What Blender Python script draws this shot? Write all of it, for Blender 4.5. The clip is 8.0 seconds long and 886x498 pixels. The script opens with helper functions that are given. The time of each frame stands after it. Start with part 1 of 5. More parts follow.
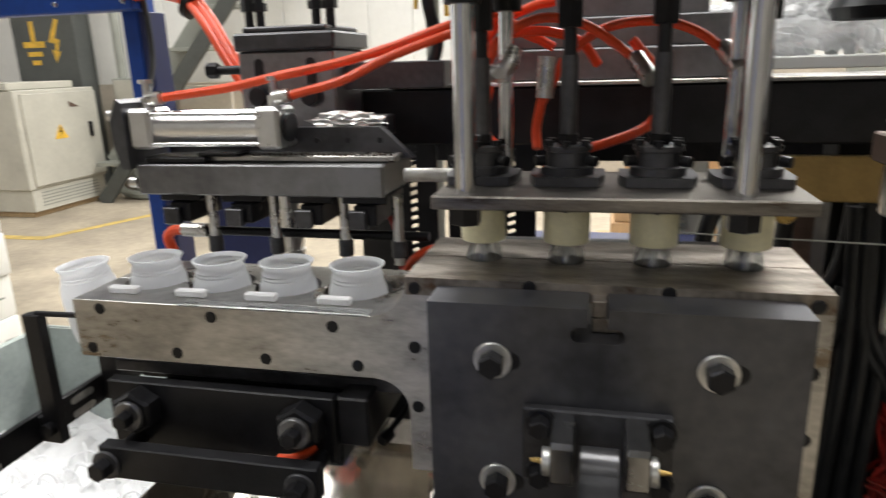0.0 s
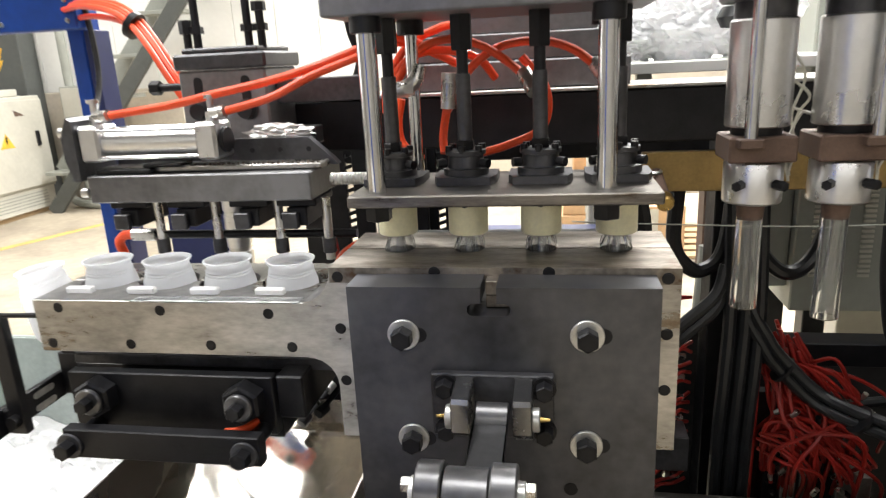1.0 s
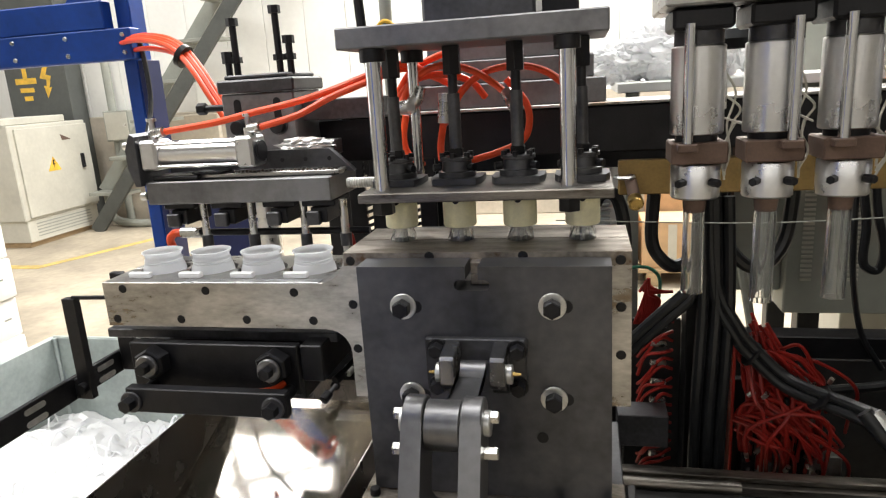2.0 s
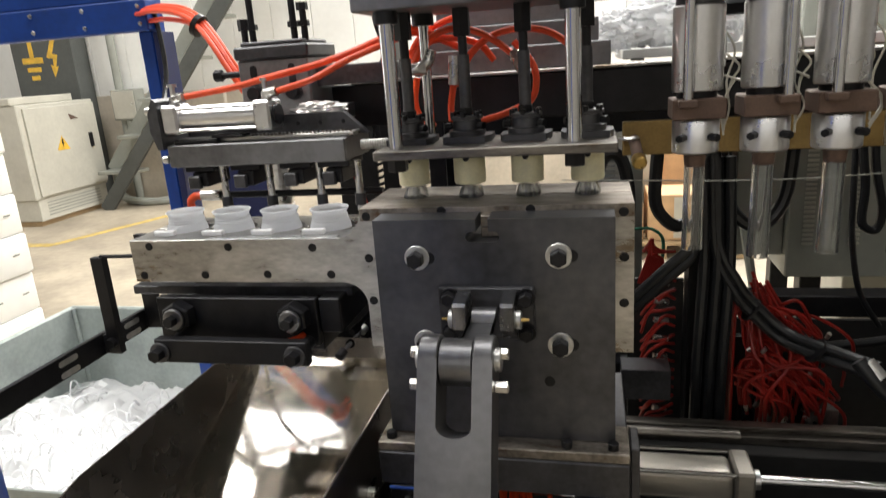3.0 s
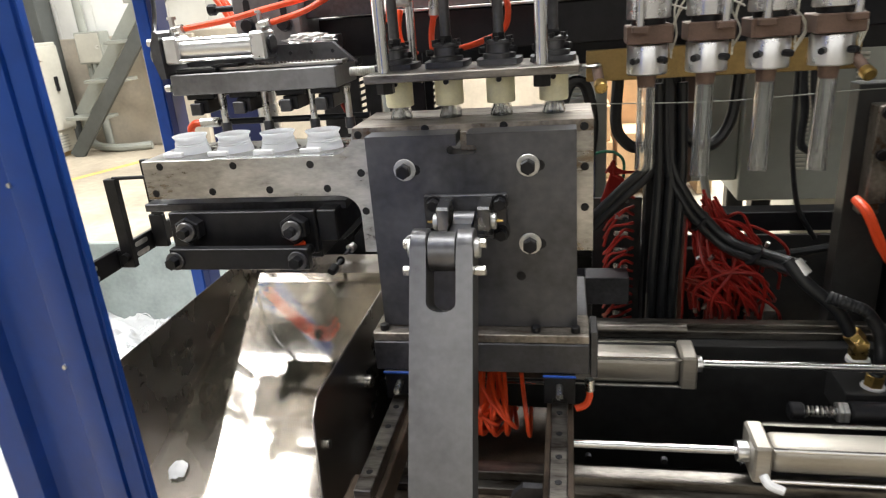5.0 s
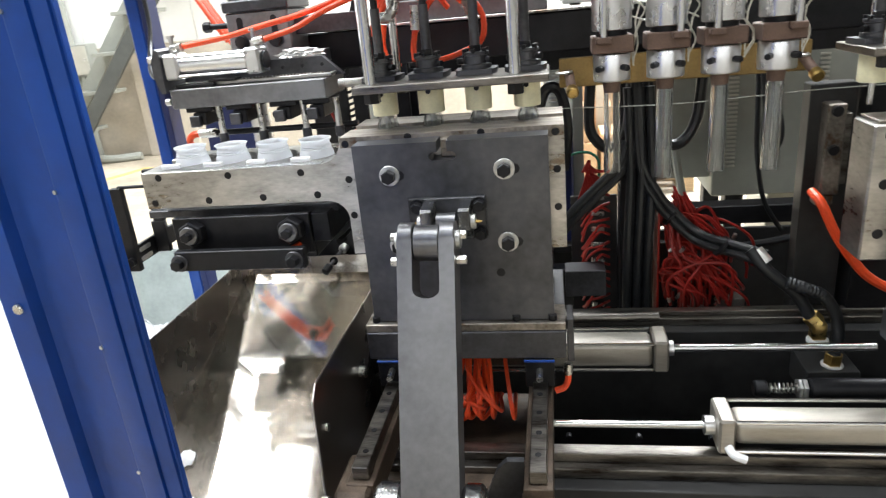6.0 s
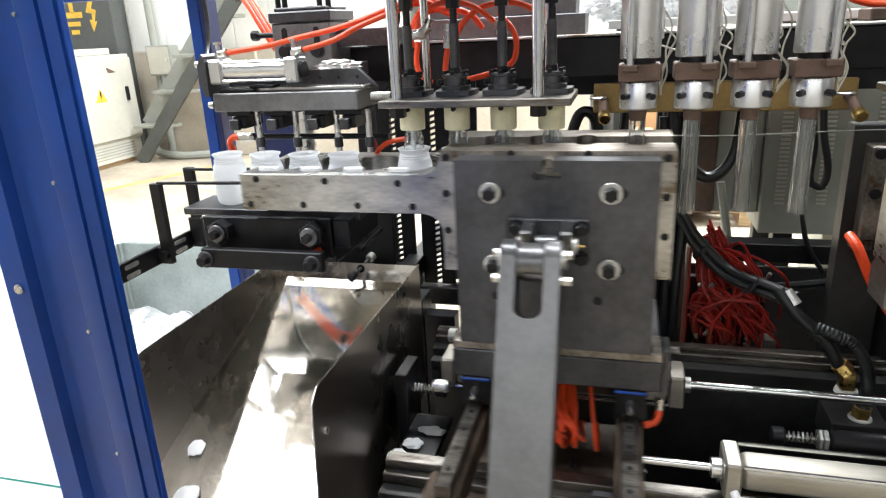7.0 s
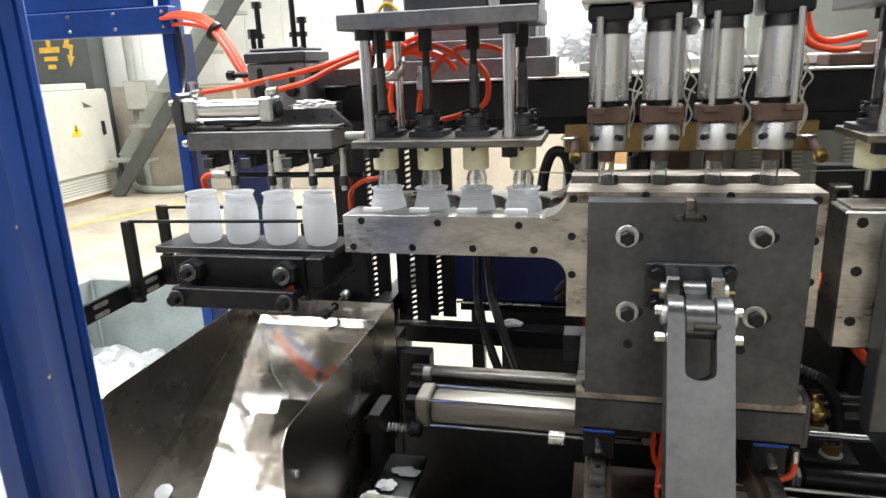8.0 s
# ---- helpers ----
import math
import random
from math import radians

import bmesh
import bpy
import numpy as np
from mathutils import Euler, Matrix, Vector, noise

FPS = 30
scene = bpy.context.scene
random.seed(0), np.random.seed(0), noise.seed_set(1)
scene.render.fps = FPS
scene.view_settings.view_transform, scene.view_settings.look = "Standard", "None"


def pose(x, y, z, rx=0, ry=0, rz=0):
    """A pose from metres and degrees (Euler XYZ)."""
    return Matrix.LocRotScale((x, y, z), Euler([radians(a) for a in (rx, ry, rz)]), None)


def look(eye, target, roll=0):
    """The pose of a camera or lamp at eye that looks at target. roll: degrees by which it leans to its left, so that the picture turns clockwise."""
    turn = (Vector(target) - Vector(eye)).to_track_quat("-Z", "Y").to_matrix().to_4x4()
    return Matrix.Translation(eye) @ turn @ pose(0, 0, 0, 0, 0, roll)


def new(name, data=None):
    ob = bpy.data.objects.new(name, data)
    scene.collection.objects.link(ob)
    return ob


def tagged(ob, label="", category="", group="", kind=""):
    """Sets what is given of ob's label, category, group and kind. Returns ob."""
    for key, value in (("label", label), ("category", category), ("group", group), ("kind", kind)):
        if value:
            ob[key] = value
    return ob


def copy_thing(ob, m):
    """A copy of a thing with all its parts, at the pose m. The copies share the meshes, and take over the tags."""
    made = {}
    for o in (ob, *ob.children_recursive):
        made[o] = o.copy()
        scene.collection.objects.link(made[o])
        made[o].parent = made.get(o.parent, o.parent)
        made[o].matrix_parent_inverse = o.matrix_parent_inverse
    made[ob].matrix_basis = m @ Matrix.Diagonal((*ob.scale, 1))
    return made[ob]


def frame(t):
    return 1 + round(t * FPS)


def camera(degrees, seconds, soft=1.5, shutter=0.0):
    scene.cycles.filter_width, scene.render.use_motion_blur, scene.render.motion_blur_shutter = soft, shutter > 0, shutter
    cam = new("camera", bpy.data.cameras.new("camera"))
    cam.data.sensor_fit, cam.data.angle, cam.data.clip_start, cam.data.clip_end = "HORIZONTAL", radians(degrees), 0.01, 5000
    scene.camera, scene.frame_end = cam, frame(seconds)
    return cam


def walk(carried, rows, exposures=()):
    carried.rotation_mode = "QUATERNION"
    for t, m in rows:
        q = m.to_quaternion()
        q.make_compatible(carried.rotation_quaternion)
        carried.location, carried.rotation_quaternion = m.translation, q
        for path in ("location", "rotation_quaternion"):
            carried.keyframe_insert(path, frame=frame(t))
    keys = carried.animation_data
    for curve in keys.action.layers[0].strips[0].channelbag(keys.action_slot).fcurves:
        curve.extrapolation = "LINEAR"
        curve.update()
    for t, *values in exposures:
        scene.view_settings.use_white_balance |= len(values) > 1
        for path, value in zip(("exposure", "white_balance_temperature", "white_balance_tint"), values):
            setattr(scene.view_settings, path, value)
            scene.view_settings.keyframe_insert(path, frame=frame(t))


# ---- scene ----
cam = camera(67.0, 8.0, 1.2, 0.5)
PATH = [
    (0, (0.005, 0.055, 1.486), (-0.441, 1.93, 0.951), -1.7),
    (0.5, (0.041, 0.032, 1.478), (-0.255, 1.928, 0.914), -2.3),
    (1, (0.079, -0.039, 1.506), (-0.258, 1.856, 0.962), -2.9),
    (1.2, (0.1, -0.077, 1.51), (-0.276, 1.82, 1.0), -3.4),
    (2.3, (0.157, -0.213, 1.503), (-0.274, 1.681, 1.024), -3.6),
    (2.5, (0.151, -0.223, 1.507), (-0.287, 1.664, 1.009), -3.8),
    (3, (0.155, -0.244, 1.483), (-0.287, 1.63, 0.944), -4.1),
    (3.5, (0.164, -0.228, 1.479), (-0.28, 1.572, 0.729), -4.6),
    (4, (0.165, -0.246, 1.467), (-0.266, 1.551, 0.701), -4.8),
    (4.5, (0.168, -0.302, 1.48), (-0.248, 1.507, 0.735), -5.3),
    (4.7, (0.164, -0.337, 1.47), (-0.238, 1.492, 0.769), -4.7),
    (5.8, (0.188, -0.474, 1.477), (-0.111, 1.38, 0.787), -5.5),
    (6, (0.193, -0.475, 1.488), (-0.149, 1.372, 0.802), -5.5),
    (6.5, (0.245, -0.466, 1.486), (-0.196, 1.371, 0.831), -2.5),
    (7, (0.271, -0.469, 1.487), (-0.24, 1.359, 0.855), -2.8),
    (7.5, (0.278, -0.47, 1.487), (-0.237, 1.37, 0.895), -2.8),
    (8, (0.281, -0.468, 1.496), (-0.171, 1.405, 0.958), -2.3),
]
LIGHT = [(0, -0.22, 6430, 10), (0.5, 0.34, 6430, 10), (1, 0.54, 6430, 10), (2.5, 0.12, 6480, 10), (3, 0.0, 6500, 10), (3.5, 0.05, 6500, 10), (4, 0.13, 6500, 10), (4.7, 0.45, 6450, 10), (5.8, 0.84, 6040, 8), (6.5, 0.92, 6000, 8), (7, 0.82, 6050, 8), (8, 0.55, 6120, 8)]
walk(cam, [(t, look(eye, target, roll)) for t, eye, target, roll in PATH], LIGHT)

# ---- world and large lights ----
world = bpy.data.worlds.new("sky")
scene.world = world
world.use_nodes = True
sky = world.node_tree.nodes.new("ShaderNodeTexSky")
sky.sky_type, sky.sun_disc, sky.sun_elevation, sky.sun_rotation = "NISHITA", False, radians(50), radians(150)
world.node_tree.links.new(sky.outputs[0], world.node_tree.nodes["Background"].inputs[0])
world.node_tree.nodes["Background"].inputs[1].default_value = 0.12


def skylight(name, at, target, wide, high, watts, color=(1, 0.98, 0.95)):
    """A daylight area lamp just inside the hall, whose shell has no openings."""
    data = bpy.data.lights.new(name, "AREA")
    data.shape, data.size, data.size_y, data.energy, data.color = "RECTANGLE", wide, high, watts, color
    ob = new(name, data)
    ob.matrix_world = look(at, target)
    return ob


skylight("roof_light_back", (1.2, 6.3, 6.9), (1.2, 6.3, 0), 8.0, 1.7, 1300)
skylight("roof_light_left", (-3.68, 0.05, 6.9), (-3.68, 0.05, 0), 2.0, 5.8, 430)
# Fill lamp added overhead to brighten the machine; no known roof light.
skylight("machine_fill", (1.0, 0.6, 6.9), (1.0, 0.6, 0), 4.4, 1.6, 190)
skylight("side_window", (-8.85, 2.5, 2.6), (0, 2.5, 2.6), 5.0, 3.0, 70)
# Fill lamp added behind the camera for the front faces; no known window.
skylight("front_fill", (0.5, -5.85, 4.0), (0.5, 0, 4.0), 9.0, 3.0, 60)

# ---- materials ----
MATS = {}


def mat(name, color, rough=0.5, metal=0.0, vary=0.25, scale=18.0, bump=0.05, stain=None, trans=0.0, ior=1.45, coat=0.0, alpha=1.0, streak=None):
    """A procedural surface: base colour with grain and blotches, uneven gloss, fine relief."""
    m = bpy.data.materials.new(name)
    m.use_nodes = True
    n, l = m.node_tree.nodes, m.node_tree.links
    b = n["Principled BSDF"]
    co = n.new("ShaderNodeTexCoord")
    mp = n.new("ShaderNodeMapping")
    if streak:
        mp.inputs["Scale"].default_value = streak
    l.new(co.outputs["Object"], mp.inputs["Vector"])
    big, fine = n.new("ShaderNodeTexNoise"), n.new("ShaderNodeTexNoise")
    big.inputs["Scale"].default_value, big.inputs["Detail"].default_value = scale, 6
    fine.inputs["Scale"].default_value, fine.inputs["Detail"].default_value = scale * 9, 4
    l.new(mp.outputs[0], big.inputs["Vector"])
    l.new(mp.outputs[0], fine.inputs["Vector"])
    add = n.new("ShaderNodeMath")
    add.operation = "MULTIPLY_ADD"
    add.inputs[1].default_value = 0.4
    l.new(fine.outputs["Fac"], add.inputs[0])
    l.new(big.outputs["Fac"], add.inputs[2])
    ramp = n.new("ShaderNodeValToRGB")
    lo = [c * (1 - vary) for c in color]
    hi = [min(1, c * (1 + vary)) for c in color]
    ramp.color_ramp.elements[0].position, ramp.color_ramp.elements[1].position = 0.5, 0.9
    ramp.color_ramp.elements[0].color, ramp.color_ramp.elements[1].color = (*lo, 1), (*hi, 1)
    if stain:
        e = ramp.color_ramp.elements.new(0.6)
        e.color = (*lo, 1)
        ramp.color_ramp.elements[0].color = (*stain, 1)
        ramp.color_ramp.elements[0].position = 0.5
    l.new(add.outputs[0], ramp.inputs["Fac"])
    l.new(ramp.outputs[0], b.inputs["Base Color"])
    r = n.new("ShaderNodeMapRange")
    r.inputs["From Min"].default_value, r.inputs["From Max"].default_value = 0.4, 1.0
    r.inputs["To Min"].default_value, r.inputs["To Max"].default_value = max(0.02, rough * 0.75), min(1, rough * 1.3)
    l.new(add.outputs[0], r.inputs["Value"])
    l.new(r.outputs[0], b.inputs["Roughness"])
    b.inputs["Metallic"].default_value, b.inputs["IOR"].default_value = metal, ior
    b.inputs["Transmission Weight"].default_value, b.inputs["Coat Weight"].default_value = trans, coat
    b.inputs["Alpha"].default_value = alpha
    if bump:
        bu = n.new("ShaderNodeBump")
        bu.inputs["Strength"].default_value, bu.inputs["Distance"].default_value = bump, 0.002
        l.new(fine.outputs["Fac"], bu.inputs["Height"])
        l.new(bu.outputs[0], b.inputs["Normal"])
    MATS[name] = m
    return m


STEEL = mat("ground_steel", (0.45, 0.44, 0.42), 0.3, 1.0, 0.28, 8, 0.08, stain=(0.2, 0.16, 0.12), streak=(1, 1, 2.5))
RUSTED = mat("browned_steel", (0.33, 0.295, 0.255), 0.4, 0.85, 0.4, 14, 0.12, stain=(0.12, 0.075, 0.045), streak=(1, 3, 1))
BARREL = mat("oily_cylinder_barrel", (0.42, 0.395, 0.345), 0.42, 0.75, 0.15, 9, 0.03, streak=(1, 6, 6))
DARK = mat("blackened_steel", (0.075, 0.075, 0.08), 0.36, 0.6, 0.4, 14, 0.08)
BLACK = mat("black_oxide", (0.014, 0.014, 0.016), 0.38, 0.4, 0.35, 30, 0.06)
PLATE = mat("dark_plate", (0.1, 0.102, 0.112), 0.36, 0.75, 0.35, 7, 0.06)
PINPLATE = mat("worn_pin_plate", (0.2, 0.185, 0.165), 0.33, 0.9, 0.3, 12, 0.08, stain=(0.09, 0.07, 0.055), streak=(1, 3, 6))
GREYBAR = mat("grey_machined_bar", (0.19, 0.19, 0.195), 0.4, 0.7, 0.3, 11, 0.08)
CHROME = mat("chromed_rod", (0.72, 0.72, 0.72), 0.12, 1.0, 0.06, 40, 0.0)
ALU = mat("aluminium", (0.74, 0.74, 0.74), 0.3, 1.0, 0.08, 12, 0.012)
ZINC = mat("zinc_washer", (0.66, 0.66, 0.64), 0.38, 0.9, 0.2, 60, 0.05)
BRIGHT = mat("bright_turned_steel", (0.4, 0.4, 0.4), 0.26, 1.0, 0.2, 12, 0.04)
LEVER = mat("grey_lever", (0.185, 0.185, 0.19), 0.33, 0.9, 0.25, 10, 0.06)
CREAM = mat("cream_nylon", (0.86, 0.82, 0.56), 0.42, 0.0, 0.12, 25, 0.03)
BROWN = mat("brown_heater_block", (0.13, 0.085, 0.065), 0.6, 0.3, 0.3, 30, 0.1)
BRASS = mat("brass_bar", (0.3, 0.2, 0.07), 0.5, 0.4, 0.25, 20, 0.06)
BLUE = mat("blue_paint", (0.003, 0.045, 0.27), 0.42, 0.0, 0.25, 6, 0.1)
ORANGE = mat("orange_hose", (0.85, 0.085, 0.02), 0.35, 0.0, 0.12, 20, 0.0)
RED = mat("red_tube", (0.34, 0.02, 0.014), 0.4, 0.0, 0.25, 20, 0.0)
RUBBER = mat("black_rubber", (0.011, 0.012, 0.0135), 0.36, 0.0, 0.3, 40, 0.08)
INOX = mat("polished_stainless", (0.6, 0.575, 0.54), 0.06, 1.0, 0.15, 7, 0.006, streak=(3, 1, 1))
# Chute sides: base colour darkened to hold the dark machine they reflect.
INOX_SIDE = mat("brushed_stainless_dimmed", (0.36, 0.33, 0.30), 0.28, 1.0, 0.05, 2, 0.0)
GALV = mat("galvanised_sheet", (0.38, 0.42, 0.4), 0.5, 0.4, 0.2, 7, 0.05)
CABINET = mat("cream_enamel", (0.5, 0.485, 0.42), 0.45, 0.0, 0.1, 3, 0.02)
GREYCAB = mat("grey_enamel", (0.29, 0.3, 0.265), 0.5, 0.0, 0.1, 4, 0.02)
CONCRETE = mat("worn_concrete", (0.36, 0.31, 0.235), 0.7, 0.0, 0.3, 1.6, 0.1)
WALLW = mat("white_wall_panel", (0.8, 0.8, 0.77), 0.6, 0.0, 0.05, 2, 0.02)
PLASTER = mat("dusty_plaster", (0.5, 0.45, 0.37), 0.8, 0.0, 0.15, 2.5, 0.1)
PILLAR = mat("dark_pillar_paint", (0.08, 0.085, 0.08), 0.6, 0.0, 0.2, 3, 0.05)
YELLOW = mat("yellow_paint", (0.72, 0.44, 0.05), 0.55, 0.0, 0.2, 10, 0.02)
WORN = mat("worn_yellow_paint", (0.55, 0.40, 0.12), 0.7, 0.0, 0.25, 6, 0.05, stain=(0.38, 0.31, 0.2))
PINK = mat("milky_plastic", (0.9, 0.92, 0.94), 0.38, 0.0, 0.03, 20, 0.0)
SHEERWHITE = mat("sheer_white", (0.9, 0.9, 0.9), 0.3, 0.0, 0.02, 10, 0.0)
SCRAP = mat("white_scrap_film", (0.92, 0.92, 0.92), 0.4, 0.0, 0.05, 40, 0.05)
for sheer, share in ((PINK, 0.55), (SCRAP, 0.3), (SHEERWHITE, 0.85)):
    n, l = sheer.node_tree.nodes, sheer.node_tree.links
    tr, mix = n.new("ShaderNodeBsdfTranslucent"), n.new("ShaderNodeMixShader")
    tr.inputs["Color"].default_value, mix.inputs[0].default_value = (0.97, 0.98, 1.0, 1), share
    l.new(n["Principled BSDF"].outputs[0], mix.inputs[1])
    l.new(tr.outputs[0], mix.inputs[2])
    l.new(mix.outputs[0], n["Material Output"].inputs["Surface"])
CLEAR = mat("clear_melt", (0.9, 0.92, 0.92), 0.03, 0.0, 0.02, 30, 0.0, trans=0.96, ior=1.5)
CARD = mat("cardboard", (0.55, 0.36, 0.2), 0.8, 0.0, 0.12, 10, 0.04)
TIMBER = mat("pallet_timber", (0.42, 0.3, 0.17), 0.75, 0.0, 0.25, 14, 0.1, streak=(1, 8, 8))
# Oily pan black; also colours the dark fill sheets around the machine.
PIT = mat("oily_pan_and_dark_fill", (0.03, 0.03, 0.03), 0.4, 0.2, 0.4, 5, 0.1)
GREASE = mat("rusty_grease", (0.075, 0.055, 0.04), 0.45, 0.4, 0.5, 30, 0.3)
FITTING = mat("nickel_fitting", (0.62, 0.61, 0.58), 0.28, 1.0, 0.15, 50, 0.03)
TEAL = mat("teal_line", (0.02, 0.35, 0.3), 0.5)
NAVY = mat("dark_blue_paint", (0.012, 0.02, 0.09), 0.4, 0.0, 0.2, 6, 0.05)
GREEN = mat("green_tube", (0.03, 0.2, 0.12), 0.4)
WALLGREY = mat("grey_concrete", (0.3, 0.29, 0.27), 0.8, 0.0, 0.15, 2, 0.1)
ROOF = mat("dull_roof_sheet", (0.13, 0.13, 0.125), 0.7, 0.0, 0.2, 2, 0.1)
RAIL = mat("oily_rail_steel", (0.2, 0.185, 0.165), 0.35, 1.0, 0.4, 9, 0.06, stain=(0.06, 0.045, 0.035), streak=(1, 6, 6))
GOLD = mat("brass_fitting", (0.55, 0.38, 0.13), 0.3, 1.0, 0.2, 50, 0.03)

# ---- building tools ----
HOME = {}


def box(bm, lo, hi, bevel=0.0015, seg=1):
    """A bevelled box from corner to corner."""
    lo, hi = Vector(lo), Vector(hi)
    r = bmesh.ops.create_cube(bm, size=1.0, matrix=Matrix.Translation((lo + hi) / 2) @ Matrix.Diagonal((*(hi - lo), 1)))
    if bevel:
        es = list({e for v in r["verts"] for e in v.link_edges})
        bmesh.ops.bevel(bm, geom=es, offset=min(bevel, min(hi - lo) * 0.3), segments=seg, affect="EDGES", profile=0.5)


def rod(bm, a, b, r, seg=20, r2=None, bevel=0.0):
    """A round bar from a to b."""
    a, b = Vector(a), Vector(b)
    m = Matrix.Translation((a + b) / 2) @ (b - a).to_track_quat("Z", "Y").to_matrix().to_4x4()
    q = bmesh.ops.create_cone(bm, cap_ends=True, segments=seg, radius1=r, radius2=r if r2 is None else r2, depth=(b - a).length, matrix=m)
    if bevel:
        es = [e for e in {e for v in q["verts"] for e in v.link_edges} if any(len(f.verts) > 4 for f in e.link_faces)]
        bmesh.ops.bevel(bm, geom=es, offset=bevel, segments=1, affect="EDGES")


def hexa(bm, a, b, across, bevel=0.001):
    rod(bm, a, b, across / 2 / math.cos(math.pi / 6), 6, bevel=bevel)


def lathe(bm, profile, base, seg=28, close=False):
    """A turned body: (radius, height) pairs about an upright axis through base."""
    rings = []
    for r, z in profile:
        rings.append([bm.verts.new((base[0] + r * math.cos(2 * math.pi * i / seg), base[1] + r * math.sin(2 * math.pi * i / seg), base[2] + z)) for i in range(seg)])
    pairs = list(zip(rings, rings[1:])) + ([(rings[-1], rings[0])] if close else [])
    for p, q in pairs:
        for i in range(seg):
            bm.faces.new((p[i], p[(i + 1) % seg], q[(i + 1) % seg], q[i]))
    if not close:
        if profile[0][0] > 1e-6:
            bm.faces.new(rings[0][::-1])
        if profile[-1][0] > 1e-6:
            bm.faces.new(rings[-1])


def smooth_path(pts, n=10):
    """A Catmull-Rom run through a few points."""
    p = [Vector(q) for q in pts]
    p = [p[0] * 2 - p[1]] + p + [p[-1] * 2 - p[-2]]
    out = []
    for i in range(1, len(p) - 2):
        for k in range(n):
            t = k / n
            a, b, c, d = p[i - 1], p[i], p[i + 1], p[i + 2]
            out.append(0.5 * ((2 * b) + (c - a) * t + (2 * a - 5 * b + 4 * c - d) * t * t + (3 * b - a - 3 * c + d) * t ** 3))
    out.append(p[-2])
    return out


def hose(bm, pts, r, seg=10, n=10, ribs=0):
    """A round hose along a smooth run through pts."""
    path = smooth_path(pts, n)
    up = Vector((0.13, 0.29, 0.95))
    rings = []
    for i, c in enumerate(path):
        d = (path[min(i + 1, len(path) - 1)] - path[max(i - 1, 0)]).normalized()
        u = d.cross(up).normalized()
        w = d.cross(u).normalized()
        up = -w if w.dot(up) < 0 else w
        rr = r * (1.12 if ribs and i % 2 else 1.0)
        rings.append([bm.verts.new(c + (u * math.cos(2 * math.pi * k / seg) + up * math.sin(2 * math.pi * k / seg)) * rr) for k in range(seg)])
    for p, q in zip(rings, rings[1:]):
        for k in range(seg):
            bm.faces.new((p[k], p[(k + 1) % seg], q[(k + 1) % seg], q[k]))
    bm.faces.new(rings[0][::-1])
    bm.faces.new(rings[-1])


def prism(bm, outline, y0, y1, axis="y", bevel=0.0):
    """An outline in x, z pushed from y0 to y1 (axis 'x': outline in y, z; 'z': in x, y)."""
    put = {"y": lambda p, h: (p[0], h, p[1]), "x": lambda p, h: (h, p[0], p[1]), "z": lambda p, h: (p[0], p[1], h)}[axis]
    a = [bm.verts.new(put(p, y0)) for p in outline]
    b = [bm.verts.new(put(p, y1)) for p in outline]
    fs = [bm.faces.new(a), bm.faces.new(b[::-1])]
    for i in range(len(a)):
        j = (i + 1) % len(a)
        fs.append(bm.faces.new((a[j], a[i], b[i], b[j])))
    if bevel:
        es = [e for f in fs[:2] for e in f.edges]
        bmesh.ops.bevel(bm, geom=es, offset=bevel, segments=1, affect="EDGES")


def finish(name, bm, material, base, smooth=True):
    bmesh.ops.recalc_face_normals(bm, faces=bm.faces[:])
    bmesh.ops.translate(bm, verts=bm.verts[:], vec=-Vector(base))
    me = bpy.data.meshes.new(name)
    bm.to_mesh(me)
    bm.free()
    me.materials.append(material)
    if smooth:
        me.shade_smooth()
        me.set_sharp_from_angle(angle=radians(35))
    return me


def thing(name, base, label, category, group="", kind=""):
    """An Empty at the base of a thing, to carry its parts."""
    ob = new(name)
    ob.empty_display_size = 0.05
    ob.location = base
    HOME[ob] = Vector(base)
    return tagged(ob, label, category, group, kind)


def part(name, bm, material, parent, label=""):
    """One mesh, drawn in world metres, under a thing or a part."""
    ob = new(name, finish(name, bm, material, HOME[parent]))
    ob.parent = parent
    HOME[ob] = HOME[parent]
    if label:
        tagged(ob, label)
    return ob


def solid(name, bm, material, base, label, category, group="", kind=""):
    """A thing that is one mesh."""
    ob = new(name, finish(name, bm, material, base))
    ob.location = base
    HOME[ob] = Vector(base)
    return tagged(ob, label, category, group, kind)


def made(fn, *args, **kw):
    bm = bmesh.new()
    fn(bm, *args, **kw)
    return bm


def boxes(*pairs, bevel=0.0015):
    bm = bmesh.new()
    for lo, hi in pairs:
        box(bm, lo, hi, bevel)
    return bm


YL = 0.73          # the line of pins, bottles and dies
PINS = [-0.111 + 0.0857 * i for i in range(4)]
DIES = [0.2915 + 0.0885 * i for i in range(4)]
CUPS = [-0.511 + 0.0853 * i for i in range(4)]

# ---- the hall ----
bm = boxes(((-9, -6, -0.2), (9, 9, 0)), bevel=0)
solid("floor", bm, CONCRETE, (0, 0, 0), "worn bright concrete factory floor", "floor", kind="structure")
bm = bmesh.new()
for i in range(36):
    x = -9 + i * 0.5
    box(bm, (x, 7.4, 1.35), (x + 0.494, 7.5, 7.0), 0.004)
solid("wall_north", bm, WALLW, (0, 8, 1.4), "white sheet-panel factory wall with upright joints", "wall", kind="structure")
bm = boxes(((-9, 7.37, 0), (9, 7.52, 1.35)), bevel=0.01)
solid("wall_plinth", bm, PLASTER, (0, 8, 0), "dusty plastered wall base", "wall", kind="structure")

